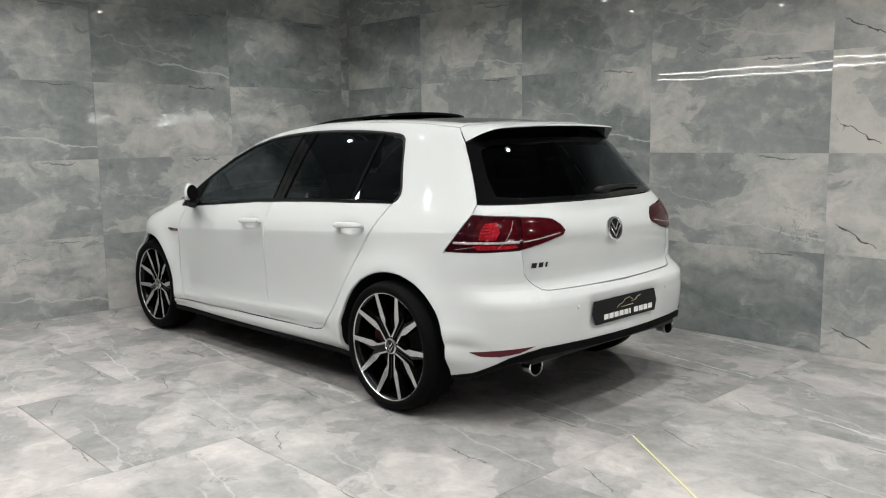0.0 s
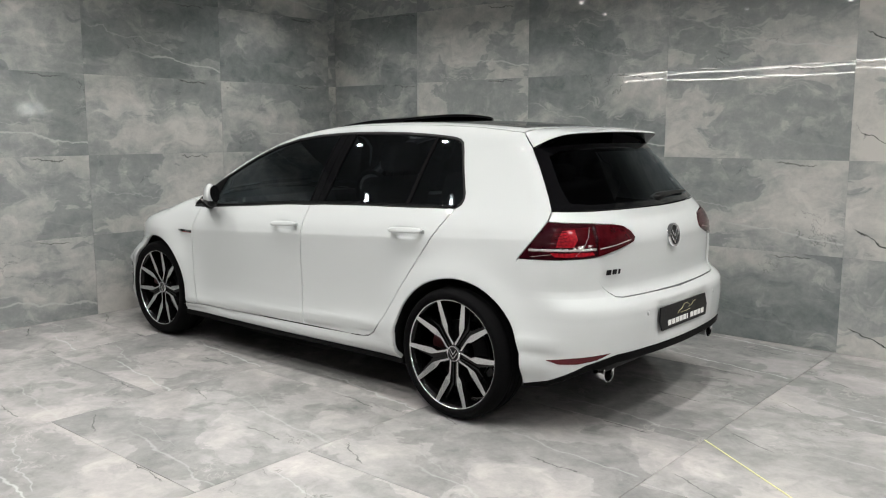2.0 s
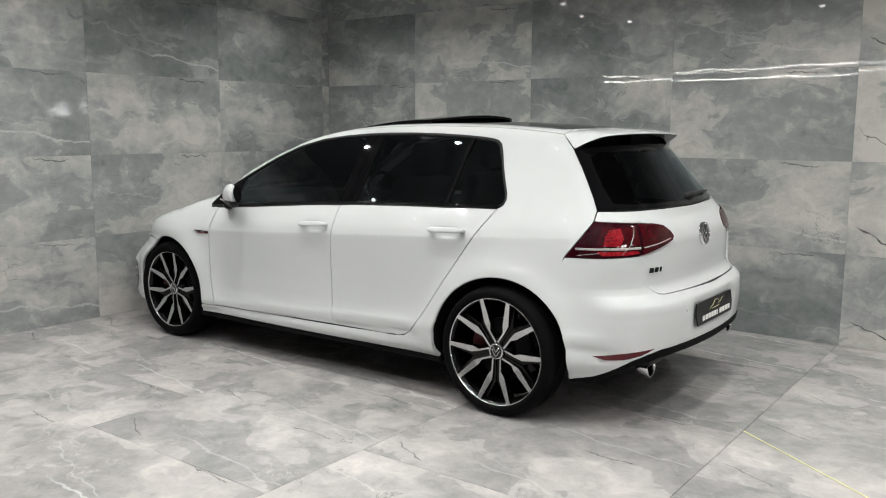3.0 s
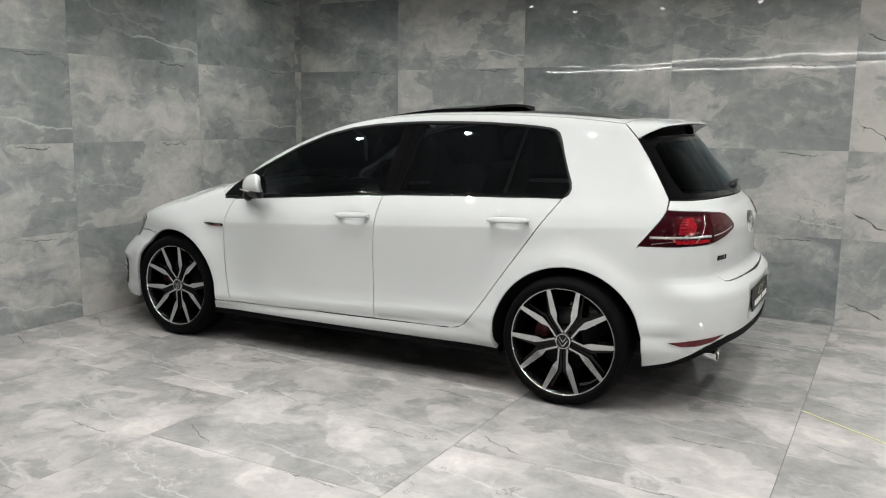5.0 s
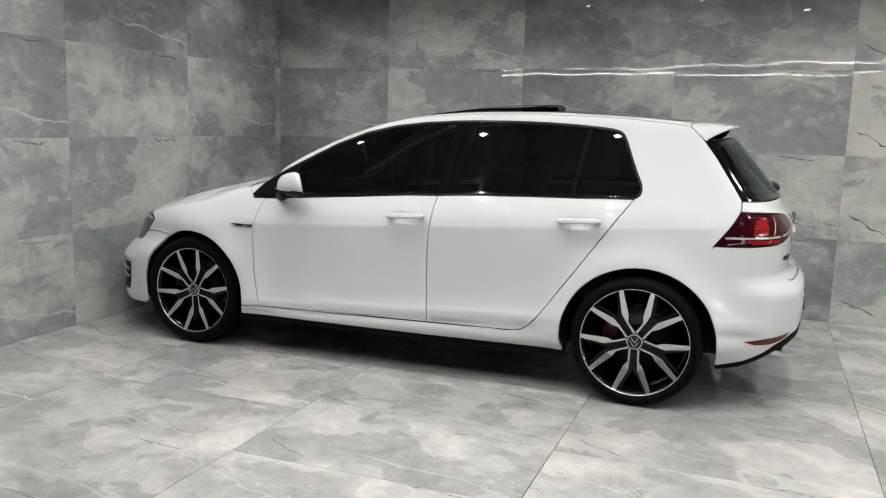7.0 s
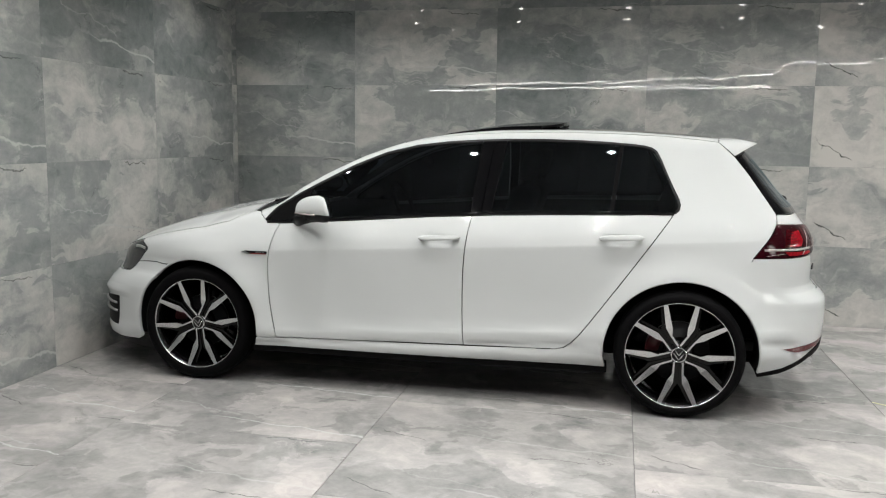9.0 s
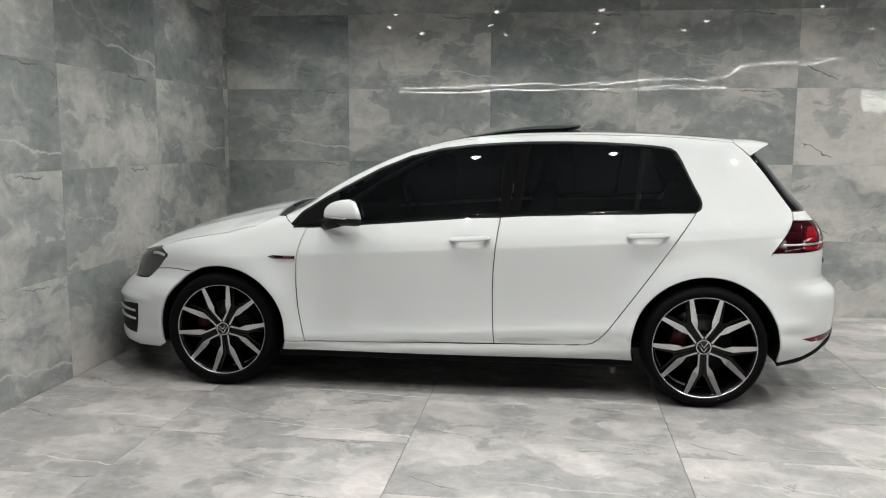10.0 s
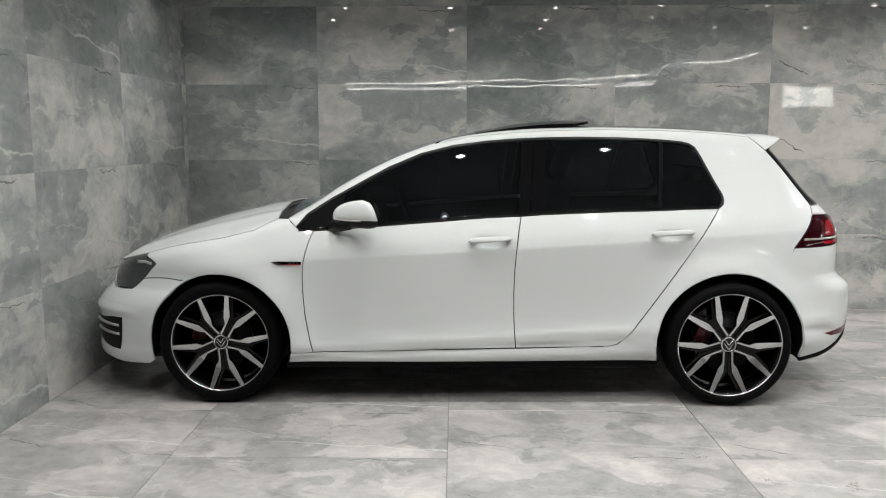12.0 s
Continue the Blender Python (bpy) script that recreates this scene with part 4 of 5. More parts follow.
part("diffuser", skin("diffuser", diff_top + mirror_s(diff_top)[1:] + mirror_s(diff_low)[:-1] + diff_low, step=0.03, gap=0, offset=0.004, depth=0.05), SKIRT, car, "black rear diffuser")


def lamp(mirror):
    outer = LAMP_TOP[:3] + [(GATE_X, 0.968), (GATE_X, 0.829)] + LAMP_LOW[3:]
    inner_ = [(GATE_X + 0.0015, 0.967)] + [p for p in LAMP_TOP if p[0] > GATE_X + 0.01] + LAMP_LOW[:2] + [(GATE_X + 0.0015, 0.828)]
    a = part("tail_lamp", skin("tail_lamp", outer, step=0.02, gap=0.002, offset=0.003, mirror=mirror), RED_DARK, car, "smoked dark red tail lamp")
    b2 = part("tail_lamp", skin("tail_lamp", inner_, step=0.02, gap=0.001, offset=0.003, mirror=mirror), RED, car, "dark red tail lamp on the tailgate")
    s0 = way(1.652, -0.809)
    S = lambda f: s0 + f * (GATE_X - s0)

    def pane_(outline, mat, off=0.0034):
        part("lamp_chamber", skin("lamp_chamber", outline, step=0.02, gap=0.0, offset=off, depth=0.001, mirror=mirror), mat, a, "red lamp chamber")

    pane_([(S(0.47), 0.955), (S(0.94), 0.957), (S(0.96), 0.872), (S(0.40), 0.872), (S(0.42), 0.91)], RED)
    pane_([(S(0.55), 0.944), (S(0.70), 0.950), (S(0.73), 0.905), (S(0.68), 0.874), (S(0.47), 0.874), (S(0.50), 0.915)], RED_GLOW, 0.0040)
    pane_([(S(0.40), 0.848), (S(0.92), 0.850), (S(0.95), 0.838), (S(0.80), 0.832), (S(0.46), 0.830)], RED_GLOW)
    for i in range(5):
        z = 0.884 + 0.013 * i
        part("lamp_rib", ribbon("lamp_rib", [(S(0.42 + 0.012 * i), z), (S(0.60), z + 0.002)], 0.003, proud=0.0052, mirror=mirror), RED_DARK, a)
    part("light_bar", ribbon("light_bar", [(S(0.14), 0.857), (S(0.5), 0.860), (S(0.97), 0.862)], 0.013, proud=0.005, mirror=mirror), BARLIGHT, a, "pale clear light bar")
    for line in ([(S(0.70), 0.834), (S(0.80), 0.870), (S(0.87), 0.915), (S(0.90), 0.955)], [(S(0.16), 0.826), (S(0.28), 0.834), (S(0.42), 0.842)]):
        part("lamp_rib", ribbon("lamp_rib", line, 0.0022, proud=0.0055, mirror=mirror), BARLIGHT, a)
    part("light_bar", ribbon("light_bar", [(GATE_X + 0.008, 0.862), (way(1.97, -0.50), 0.872), (way(1.99, -0.39), 0.889)], 0.006, proud=0.005, mirror=mirror), BARLIGHT, b2, "pale clear light bar")


for mirror in (False, True):
    lamp(mirror)
    refl = [(way(1.805, -0.803), 0.372), (way(1.90, -0.75), 0.384), (way(2.02, -0.60), 0.396), (way(1.985, -0.665), 0.370), (way(1.93, -0.735), 0.356), (way(1.86, -0.785), 0.356)]
    part("reflector", skin("reflector", refl, step=0.02, gap=0, offset=0.003, mirror=mirror), REFLECT, car, "dark red rear reflector")

# spoiler on the roof's rear edge
seam = round_the_car(np.array([tuple(p) for p in dense([at_s(RAIL[-1:])[0], (way(1.572, -0.585), 1.309)], 0.008, False)]))
P1, P2 = seam[0], seam[-1]
sp = bmesh.new()
cols = []
STEPS = (0.0, 0.2, 0.4, 0.6, 0.8, 0.93, 1.0)
for j in range(-20, 21):
    f = abs(j) / 20
    f = 1 - (1 - f) ** 1.35
    sg = -1 if j < 0 else 1
    yf, a = -P1[1] * f - 0.002 * f, -P2[1] * f - 0.002 * f
    e = min(1.0, max(0.0, (f - 0.72) / 0.28))
    xf = 1.4995 + (P1[0] + 0.001 - 1.4995) * f ** 8
    zf = float(over_the_car(np.array([[xf, -yf]]))[0, 2]) + 0.0005
    zf = zf + (P1[2] - zf) * f ** 12
    xt = 1.712 - 0.14 * a ** 2
    xt = xt + (P2[0] + 0.003 - xt) * e ** 2.6
    zt = 1.388 - 0.05 * a ** 2
    zt = zt + (P2[2] + 0.002 - zt) * e ** 3.2
    xu, zu = 1.630 - 0.14 * a ** 2, 1.330 - 0.03 * a ** 2 - 0.012 * e
    thick = 0.016 * (1 - e ** 4)
    row = []
    for t in STEPS:
        bend = seam[int(round(t * (len(seam) - 1)))] - (P1 + (P2 - P1) * t)
        row.append((xf + (xt - xf) * t + bend[0] * f ** 10, yf + (a - yf) * t - bend[1] * f ** 10, zf + (zt - zf) * t + 0.008 * math.sin(math.pi * t) * (1 - f ** 8) + bend[2] * f ** 10))
    row += [(xt + 0.001, a, zt - 0.35 * thick)]
    cols.append(([sp.verts.new((x, sg * y, z)) for x, y, z in row], (xt + 0.0008, sg * a, zt - 0.35 * thick), (xu, sg * a, zu)))
for (a, *_), (b, *_) in zip(cols, cols[1:]):
    for i in range(len(a) - 1):
        sp.faces.new((a[i], b[i], b[i + 1], a[i + 1]))
bmesh.ops.recalc_face_normals(sp, faces=sp.faces)
columns = [[tuple(v.co) for v in c[0]] for c in cols]
spoiler = part("spoiler", sp, PAINT, car, "white roof spoiler")
lining = bmesh.new()
under = [[lining.verts.new((x - 0.0005 * k, y * 0.993, z - 0.004)) for k, (x, y, z) in enumerate(c)] for c in columns]
for a, b in zip(under, under[1:]):
    for i in range(len(a) - 1):
        lining.faces.new((a[i], a[i + 1], b[i + 1], b[i]))
part("spoiler_lining", lining, GLOSS, spoiler, "gloss black underside")
un = bmesh.new()
us = [[un.verts.new(p) for p in (c[1], ((c[1][0] * 0.4 + c[2][0] * 0.6), c[1][1], c[1][2] * 0.35 + c[2][2] * 0.65 + 0.006), (c[2][0] - 0.02, c[2][1], c[2][2] - 0.016))] for c in cols]
for a, b in zip(us, us[1:]):
    for i in range(2):
        un.faces.new((a[i], b[i], b[i + 1], a[i + 1]))
bmesh.ops.recalc_face_normals(un, faces=un.faces)
part("spoiler_underside", un, GLOSS, spoiler, "gloss black underside")

# dark inner shell behind the panel joints, floor pan and wheel housings
shell = [(TAIL_S, 0.40), (TAIL_S, 1.0), (way(1.76, -0.70), 0.98), (1.2, 0.99), (0.3, 0.97), (-0.5, 0.91), (-0.87, 0.89), (-1.03, 0.92), (-1.385, 0.82), (way(-1.66, -0.70), 0.74), (way(-1.90, -0.5), 0.64), (NOSE_S, 0.60), (NOSE_S, 0.25), (way(-1.75, -0.8), 0.24)]
shell += at_s(arch(-WHEEL_X, 190, -8, 0.012)) + at_s(arch(WHEEL_X, 188, -10, 0.012)) + [(way(1.9, -0.76), 0.33)]
both("inner_shell", shell, SATIN, gap=0, step=0.06, offset=-0.022, depth=0.0)
pan = bmesh.new()
box(pan, (-0.92, -0.72, 0.155), (0.90, 0.72, 0.225), 0.01)
box(pan, (-2.0, -0.52, 0.16), (-0.92, 0.52, 0.30), 0.01)
box(pan, (0.90, -0.52, 0.27), (1.60, 0.52, 0.36), 0.01)
box(pan, (1.60, -0.60, 0.30), (2.0, 0.60, 0.36), 0.01)
part("floor_pan", pan, SATIN, car, "black underbody")
part("silencer", lathe(bmesh.new(), [(0.0, -0.40), (0.050, -0.39), (0.060, -0.36), (0.060, 0.36), (0.050, 0.39), (0.0, 0.40)], 24, pose(1.72, 0.0, 0.335)), STEEL, car, "steel exhaust silencer")
for hx in (-WHEEL_X, WHEEL_X):
    for side in (-1, 1):
        well = bmesh.new()
        edge_p = arch(hx, -14, 194, 0.004, 28)
        ring = []
        for x, z in edge_p:
            p = round_the_car(np.array(at_s([(x, z)])))[0]
            ring.append([well.verts.new((p[0], side * y, z)) for y in (abs(p[1]) - 0.012, 0.56)])
        for a, b in zip(ring, ring[1:]):
            well.faces.new((a[0], b[0], b[1], a[1]) if side < 0 else (a[1], b[1], b[0], a[0]))
        well.faces.new([r[1] for r in ring] if side > 0 else [r[1] for r in ring[::-1]])
        part("wheel_housing", well, PLASTIC, car, "black wheel arch liner")

# folded lips of the wheel openings
for hx, a0, a1 in ((-WHEEL_X, -6, 197), (WHEEL_X, -12, 184)):
    for side in (-1, 1):
        line = round_the_car(np.array(at_s(arch(hx, a0, a1, 0.005, 44))))
        line = line - gradient(line) * 0.0075
        part("arch_lip", tube(bmesh.new(), [(p[0], -side * p[1], p[2]) for p in line], 0.0078, 10), PAINT, car)

# exhaust tips
for y in (-0.558, 0.558):
    tip = pose(1.992, y, 0.291) @ pose(0, 0, 0, 0, 0, 90)
    ex = part("exhaust_tip", lathe(bmesh.new(), [(0.036, 0.060), (0.040, 0.055), (0.041, 0.02), (0.044, 0.008), (0.046, 0.0), (0.044, -0.004), (0.0405, 0.0), (0.040, 0.012)], 36, tip), CHROME, car, "round chrome exhaust tip")
    part("exhaust_bore", lathe(bmesh.new(), [(0.040, 0.012), (0.038, 0.055), (0.0, 0.055)], 28, tip), RUBBER, ex, "plain black bore")

# number plate holder with a dealer plate
plate = part("number_plate", prism(bmesh.new(), [(-0.248, -0.056), (0.248, -0.056), (0.268, -0.006), (0.252, 0.056), (-0.252, 0.056), (-0.268, -0.006)], 0.006, pose(2.096, 0.0, 0.500) @ pose(0, 0, 0, -4, 0, 90)), SATIN, car, "black dealer plate with pale marks", smooth=False)
PLATE = pose(2.0970, 0.0, 0.500) @ pose(0, 0, 0, -4, 0, 90)
for i in range(10):
    x = -0.185 + 0.0415 * i
    w = 0.012 if i == 5 else 0.034
    part("mark", prism(bmesh.new(), [(x, -0.040), (x + w, -0.040), (x + w + 0.002, -0.015), (x + 0.002, -0.015)], 0.001, PLATE), WHITE_INK, plate, smooth=False)
for pts in ([(-0.075, 0.004), (-0.06, 0.014), (-0.03, 0.020), (-0.005, 0.038), (0.03, 0.041), (0.055, 0.028)], [(0.045, 0.018), (0.08, 0.022), (0.10, 0.036), (0.125, 0.038)], [(-0.045, 0.002), (0.06, 0.004)]):
    part("mark", tube(bmesh.new(), [PLATE @ Vector((x, 0, z)) for x, z in pts], 0.0016, 5), GOLD_INK, plate)

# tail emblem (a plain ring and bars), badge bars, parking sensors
EMB = pose(2.024, 0.0, 0.878) @ pose(0, 0, 0, -6, 0, 90)
emblem = part("emblem", lathe(bmesh.new(), [(0.0, 0.004), (0.047, 0.004), (0.048, -0.004), (0.052, -0.008), (0.057, -0.006), (0.059, 0.002), (0.059, 0.01)], 48, EMB), CHROME, car, "round chrome emblem")
part("emblem_field", lathe(bmesh.new(), [(0.0, -0.001), (0.0475, -0.001)], 40, EMB), SATIN, emblem)
for x0, z0, x1, z1 in ((-0.030, 0.036, 0.0, -0.008), (0.030, 0.036, 0.0, -0.008), (-0.040, 0.014, 0.0, -0.042), (0.040, 0.014, 0.0, -0.042)):
    part("emblem_bar", tube(bmesh.new(), [EMB @ Vector((x0, -0.003, z0)), EMB @ Vector((x1, -0.003, z1))], 0.0046, 6), CHROME, emblem)


def on_skin(x, y, z, proud=0.0):
    p = round_the_car(np.array([[way(x, y), z]]))
    g = gradient(p)
    return Vector(p[0] + g[0] * proud), Vector(g[0])


def facing(x, y, z, proud=0.0):
    """A pose on the skin whose -y looks straight out of it."""
    p, g = on_skin(x, y, z, proud)
    yv = -g
    xv = yv.cross(Vector((0, 0, 1))).normalized()
    zv = xv.cross(yv)
    return Matrix((( xv.x, yv.x, zv.x, p.x), (xv.y, yv.y, zv.y, p.y), (xv.z, yv.z, zv.z, p.z), (0, 0, 0, 1)))


for x, y, a, b in ((1.972, -0.548, -0.013, 0.012), (1.985, -0.514, -0.011, 0.010), (1.992, -0.484, -0.004, 0.004)):
    m = facing(x, y, 0.752, 0.004)
    bm = prism(bmesh.new(), [(a - 0.002, -0.011), (b - 0.003, -0.011), (b + 0.002, 0.011), (a + 0.003, 0.011)], 0.006, m)
    part("badge_bar", bm, STEEL, car, "dark chrome badge bar", smooth=False)
for x, y, z in ((1.968, -0.705, 0.588), (2.07, -0.36, 0.548), (1.968, 0.705, 0.588), (2.07, 0.36, 0.548)):
    part("parking_sensor", lathe(bmesh.new(), [(0.0, -0.0012), (0.009, -0.001), (0.0095, 0.0), (0.0105, 0.0002), (0.011, -0.0006), (0.0118, 0.004)], 24, facing(x, y, z, 0.001)), PAINT, car)
# rear wiper
part("rear_wiper", tube(bmesh.new(), [(1.902, -0.01, 1.050), (1.914, 0.03, 1.058), (1.910, 0.10, 1.066), (1.900, 0.22, 1.070), (1.884, 0.36, 1.069), (1.864, 0.46, 1.065)], [0.018, 0.023, 0.018, 0.011, 0.008, 0.005], 10), SATIN, car, "black rear wiper")

# door handles
for hx, hz, tilt in ((0.086, 0.861, 3.5), (1.010, 0.893, 2.5)):
    for side in (-1, 1):
        m = facing(hx, -0.85, hz, 0.0)
        if side > 0:
            m = Matrix.Diagonal((1, -1, 1, 1)) @ m
        bm = bmesh.new()
        n = 14
        rings = []
        for i in range(n + 1):
            t = -1 + 2 * i / n
            w = 0.0135 * (1 - abs(t) ** 5) ** 0.5 + 0.0015
            out = 0.030 + 0.006 * (1 - t * t)
            rings.append([bm.verts.new(m @ (pose(0, 0, 0, 0, -tilt) @ Vector((0.112 * t, y, z)))) for y, z in ((-out + 0.013, -w * 0.8), (-out + 0.003, -w), (-out, -w * 0.4), (-out, w * 0.5), (-out + 0.004, w), (-out + 0.013, w * 0.8))])
        for a, b in zip(rings, rings[1:]):
            for k in range(6):
                f = (a[k], a[(k + 1) % 6], b[(k + 1) % 6], b[k])
                bm.faces.new(f)
        bm.faces.new(rings[0]); bm.faces.new(rings[-1][::-1])
        for cx in (-0.088, 0.088):
            box(bm, (cx - 0.016, -0.030, -0.009), (cx + 0.016, 0.004, 0.009), 0.003, 2, m @ pose(0, 0, 0, 0, -tilt))
        bmesh.ops.recalc_face_normals(bm, faces=bm.faces)
        handle = part("door_handle", bm, PAINT, car, "white door handle")

# fender badges: a black dart with a red line and chrome edge
for side in (-1, 1):
    m = facing(-0.953, -0.86, 0.744, 0.0)
    if side > 0:
        m = Matrix.Diagonal((1, -1, 1, 1)) @ m
    bm = bmesh.new()
    prism(bm, [(-0.078, 0.004), (-0.045, -0.009), (0.072, -0.008), (0.074, 0.008), (-0.05, 0.009)], 0.010, m @ pose(0, -0.004, 0))
    bmesh.ops.recalc_face_normals(bm, faces=bm.faces)
    badge = part("fender_badge", bm, GLOSS, car, "black and chrome fender badge with a red line", smooth=False)
    for pts, mat in (([(-0.078, 0.004), (-0.045, -0.009), (-0.02, -0.007), (-0.05, 0.004)], CHROME), ([(-0.02, -0.008), (0.070, -0.0075), (0.070, -0.005), (-0.024, -0.005)], BADGE_RED),
                     ([(0.008, -0.002), (0.024, -0.002), (0.026, 0.005), (0.010, 0.005)], CHROME), ([(0.029, -0.002), (0.042, -0.002), (0.044, 0.005), (0.031, 0.005)], CHROME), ([(0.048, -0.002), (0.056, -0.002), (0.058, 0.005), (0.050, 0.005)], CHROME)):
        b3 = bmesh.new()
        prism(b3, pts, 0.002, m @ pose(0, -0.0052, 0))
        bmesh.ops.recalc_face_normals(b3, faces=b3.faces)
        part("badge_mark", b3, mat, badge, smooth=False)

# door mirrors: the housing sweeps outwards from its nose by the door to the glass
for side in (-1, 1):
    def loop(bm, t, size, z0, rise, fall):
        """One cross-section, from the glass (t = 0) to the nose (t = 1)."""
        ring = []
        for k in range(24):
            w = 2 * math.pi * k / 24
            up = max(0.0, math.sin(w)) ** 0.85
            ring.append(bm.verts.new((-0.506 - 0.205 * t - 0.022 * up * (1 - t) + 0.030 * math.cos(w) * size, side * (0.942 - 0.075 * t + (0.056 * size + 0.002) * math.cos(w)),
                                      z0 + rise * size ** 0.85 * up - fall * size * max(0.0, -math.sin(w)))))
        return ring

    def shell_of(z0, rise, fall):
        bm = bmesh.new()
        R = []
        for i in range(13):
            t = math.sin(i / 12 * math.pi / 2) if i else -0.03
            R.append(loop(bm, t, (math.cos(i / 12 * math.pi / 2) ** 0.9 + 0.01) if i else 0.90, z0, rise, fall))
        for a, b in zip(R, R[1:]):
            for k in range(24):
                bm.faces.new((a[k], a[(k + 1) % 24], b[(k + 1) % 24], b[k]))
        bm.faces.new(R[-1])
        bm.faces.new(R[0][::-1])
        bmesh.ops.recalc_face_normals(bm, faces=bm.faces)
        return bm

    mirror_ob = part("door_mirror", shell_of(0.973, 0.098, 0.004), PAINT, car, "white door mirror housing on a black base")
    rim2 = bmesh.new()
    rim2.faces.new([rim2.verts.new((-0.488 + 0.027 * math.cos(2 * math.pi * k / 24) - 0.010 * math.sin(2 * math.pi * k / 24), side * (0.942 + 0.052 * math.cos(2 * math.pi * k / 24)), 1.012 + 0.050 * math.sin(2 * math.pi * k / 24))) for k in range(24)])
    part("mirror_glass", rim2, ROOF_GLASS, mirror_ob, smooth=False)
    foot = bmesh.new()
    tube(foot, [(-0.72, side * 0.80, 0.924), (-0.69, side * 0.85, 0.932), (-0.62, side * 0.91, 0.946)], [0.034, 0.030, 0.026], 12)
    part("mirror_foot", foot, SATIN, mirror_ob, "black mirror foot")
    part("mirror_lower", shell_of(0.970, 0.003, 0.042), SATIN, mirror_ob, "black lower mirror shell")
    part("turn_signal", tube(bmesh.new(), [(-0.700, side * 0.900, 0.972), (-0.65, side * 0.935, 0.971), (-0.56, side * 0.980, 0.970)], 0.004, 6), BARLIGHT, mirror_ob)

# ---- wheels ----


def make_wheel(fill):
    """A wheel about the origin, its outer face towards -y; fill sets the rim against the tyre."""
    tyre = [(0.258, 0.095), (0.264, 0.104), (0.280, 0.109), (0.298, 0.108), (0.313, 0.094), (0.3205, 0.070), (0.3225, 0.04), (0.323, 0.036), (0.318, 0.034), (0.318, 0.030), (0.323, 0.028), (0.323, -0.028), (0.318, -0.030), (0.318, -0.034), (0.323, -0.036),
            (0.3225, -0.04), (0.3205, -0.070), (0.313, -0.094), (0.303, -0.105), (0.300, -0.1085), (0.294, -0.1095), (0.286, -0.111), (0.280, -0.1105), (0.276, -0.109), (0.272, -0.106), (0.262, -0.095)]
    wheel = part("wheel", lathe(bmesh.new(), [(0.266, -0.096), (0.2695, -0.098), (0.271, -0.094), (0.268, -0.090), (0.260, -0.086), (0.252, -0.070), (0.247, -0.02), (0.243, 0.09), (0.260, 0.10)], 96), SPOKE_BLACK, car, "black and machined alloy wheel with five forked spokes")
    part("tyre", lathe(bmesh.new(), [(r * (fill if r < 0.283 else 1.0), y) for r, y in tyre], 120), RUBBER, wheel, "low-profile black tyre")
    part("rim_lip", lathe(bmesh.new(), [(0.2700, -0.0985), (0.2675, -0.1005), (0.2630, -0.0985), (0.2620, -0.094)], 120), BRUSHED, wheel, "machined rim edge")
    part("hub", lathe(bmesh.new(), [(0.0, -0.062), (0.060, -0.060), (0.072, -0.050), (0.078, -0.02), (0.075, 0.02)], 48), SPOKE_BLACK, wheel)
    part("brake_disc", lathe(bmesh.new(), [(0.07, -0.02), (0.08, -0.012), (0.155, -0.012), (0.156, 0.010), (0.08, 0.010)], 64), STEEL, wheel, "steel brake disc")
    part("dust_shield", lathe(bmesh.new(), [(0.0, 0.034), (0.238, 0.034), (0.242, 0.040)], 48), SPOKE_BLACK, wheel, "black dust shield")
    for k in range(5):
        turn = pose(0, 0, 0, 0, 72 * k, 0)
        dark = bmesh.new()
        # the black fork: a stem and two arms
        for sg in (-1, 1):
            pts = [(sg * 0.006, -0.030), (sg * 0.022, -0.034), (sg * 0.024, -0.100), (sg * 0.048, -0.130), (sg * 0.094, -0.248), (sg * 0.062, -0.258), (sg * 0.010, -0.162), (sg * 0.004, -0.162)]
            prism(dark, pts, 0.030, turn @ pose(0, -0.066, 0))
        prism(dark, [(-0.018, -0.030), (0.018, -0.030), (0.018, -0.154), (-0.018, -0.154)], 0.024, turn @ pose(0, -0.060, 0))
        bmesh.ops.recalc_face_normals(dark, faces=dark.faces)
        part("spoke", dark, SPOKE_BLACK, wheel, smooth=False)
        for sg in (-1, 1):
            face = bmesh.new()
            # thin machined edge along the stem that widens into a blade towards the rim
            inner_e = [(0.0170, -0.040, -0.071), (0.0185, -0.100, -0.074), (0.0225, -0.148, -0.077), (0.0770, -0.2520, -0.097)]
            outer_e = [(0.0262, -0.038, -0.071), (0.0280, -0.100, -0.074), (0.0490, -0.128, -0.077), (0.0965, -0.2450, -0.097)]
            top = [(face.verts.new(turn @ Vector((sg * a[0], a[2], a[1]))), face.verts.new(turn @ Vector((sg * b[0], b[2], b[1])))) for a, b in zip(inner_e, outer_e)]
            bot = [(face.verts.new(turn @ Vector((sg * (a[0] - 0.002), a[2] + 0.026, a[1]))), face.verts.new(turn @ Vector((sg * (b[0] + 0.002), b[2] + 0.026, b[1])))) for a, b in zip(inner_e, outer_e)]
            for i in range(3):
                f = face.faces.new((top[i][0], top[i][1], top[i + 1][1], top[i + 1][0]))
                for p, q in ((0, 0), (1, 1)):
                    s = face.faces.new((top[i][p], top[i + 1][p], bot[i + 1][p], bot[i][p]))
                    s.material_index = 1
            for i in (0, 3):
                s = face.faces.new((top[i][0], top[i][1], bot[i][1], bot[i][0]))
                s.material_index = 1
            bmesh.ops.recalc_face_normals(face, faces=face.faces)
            part("spoke_face", face, [BRUSHED, SPOKE_BLACK], wheel, "machined spoke face", smooth=False)
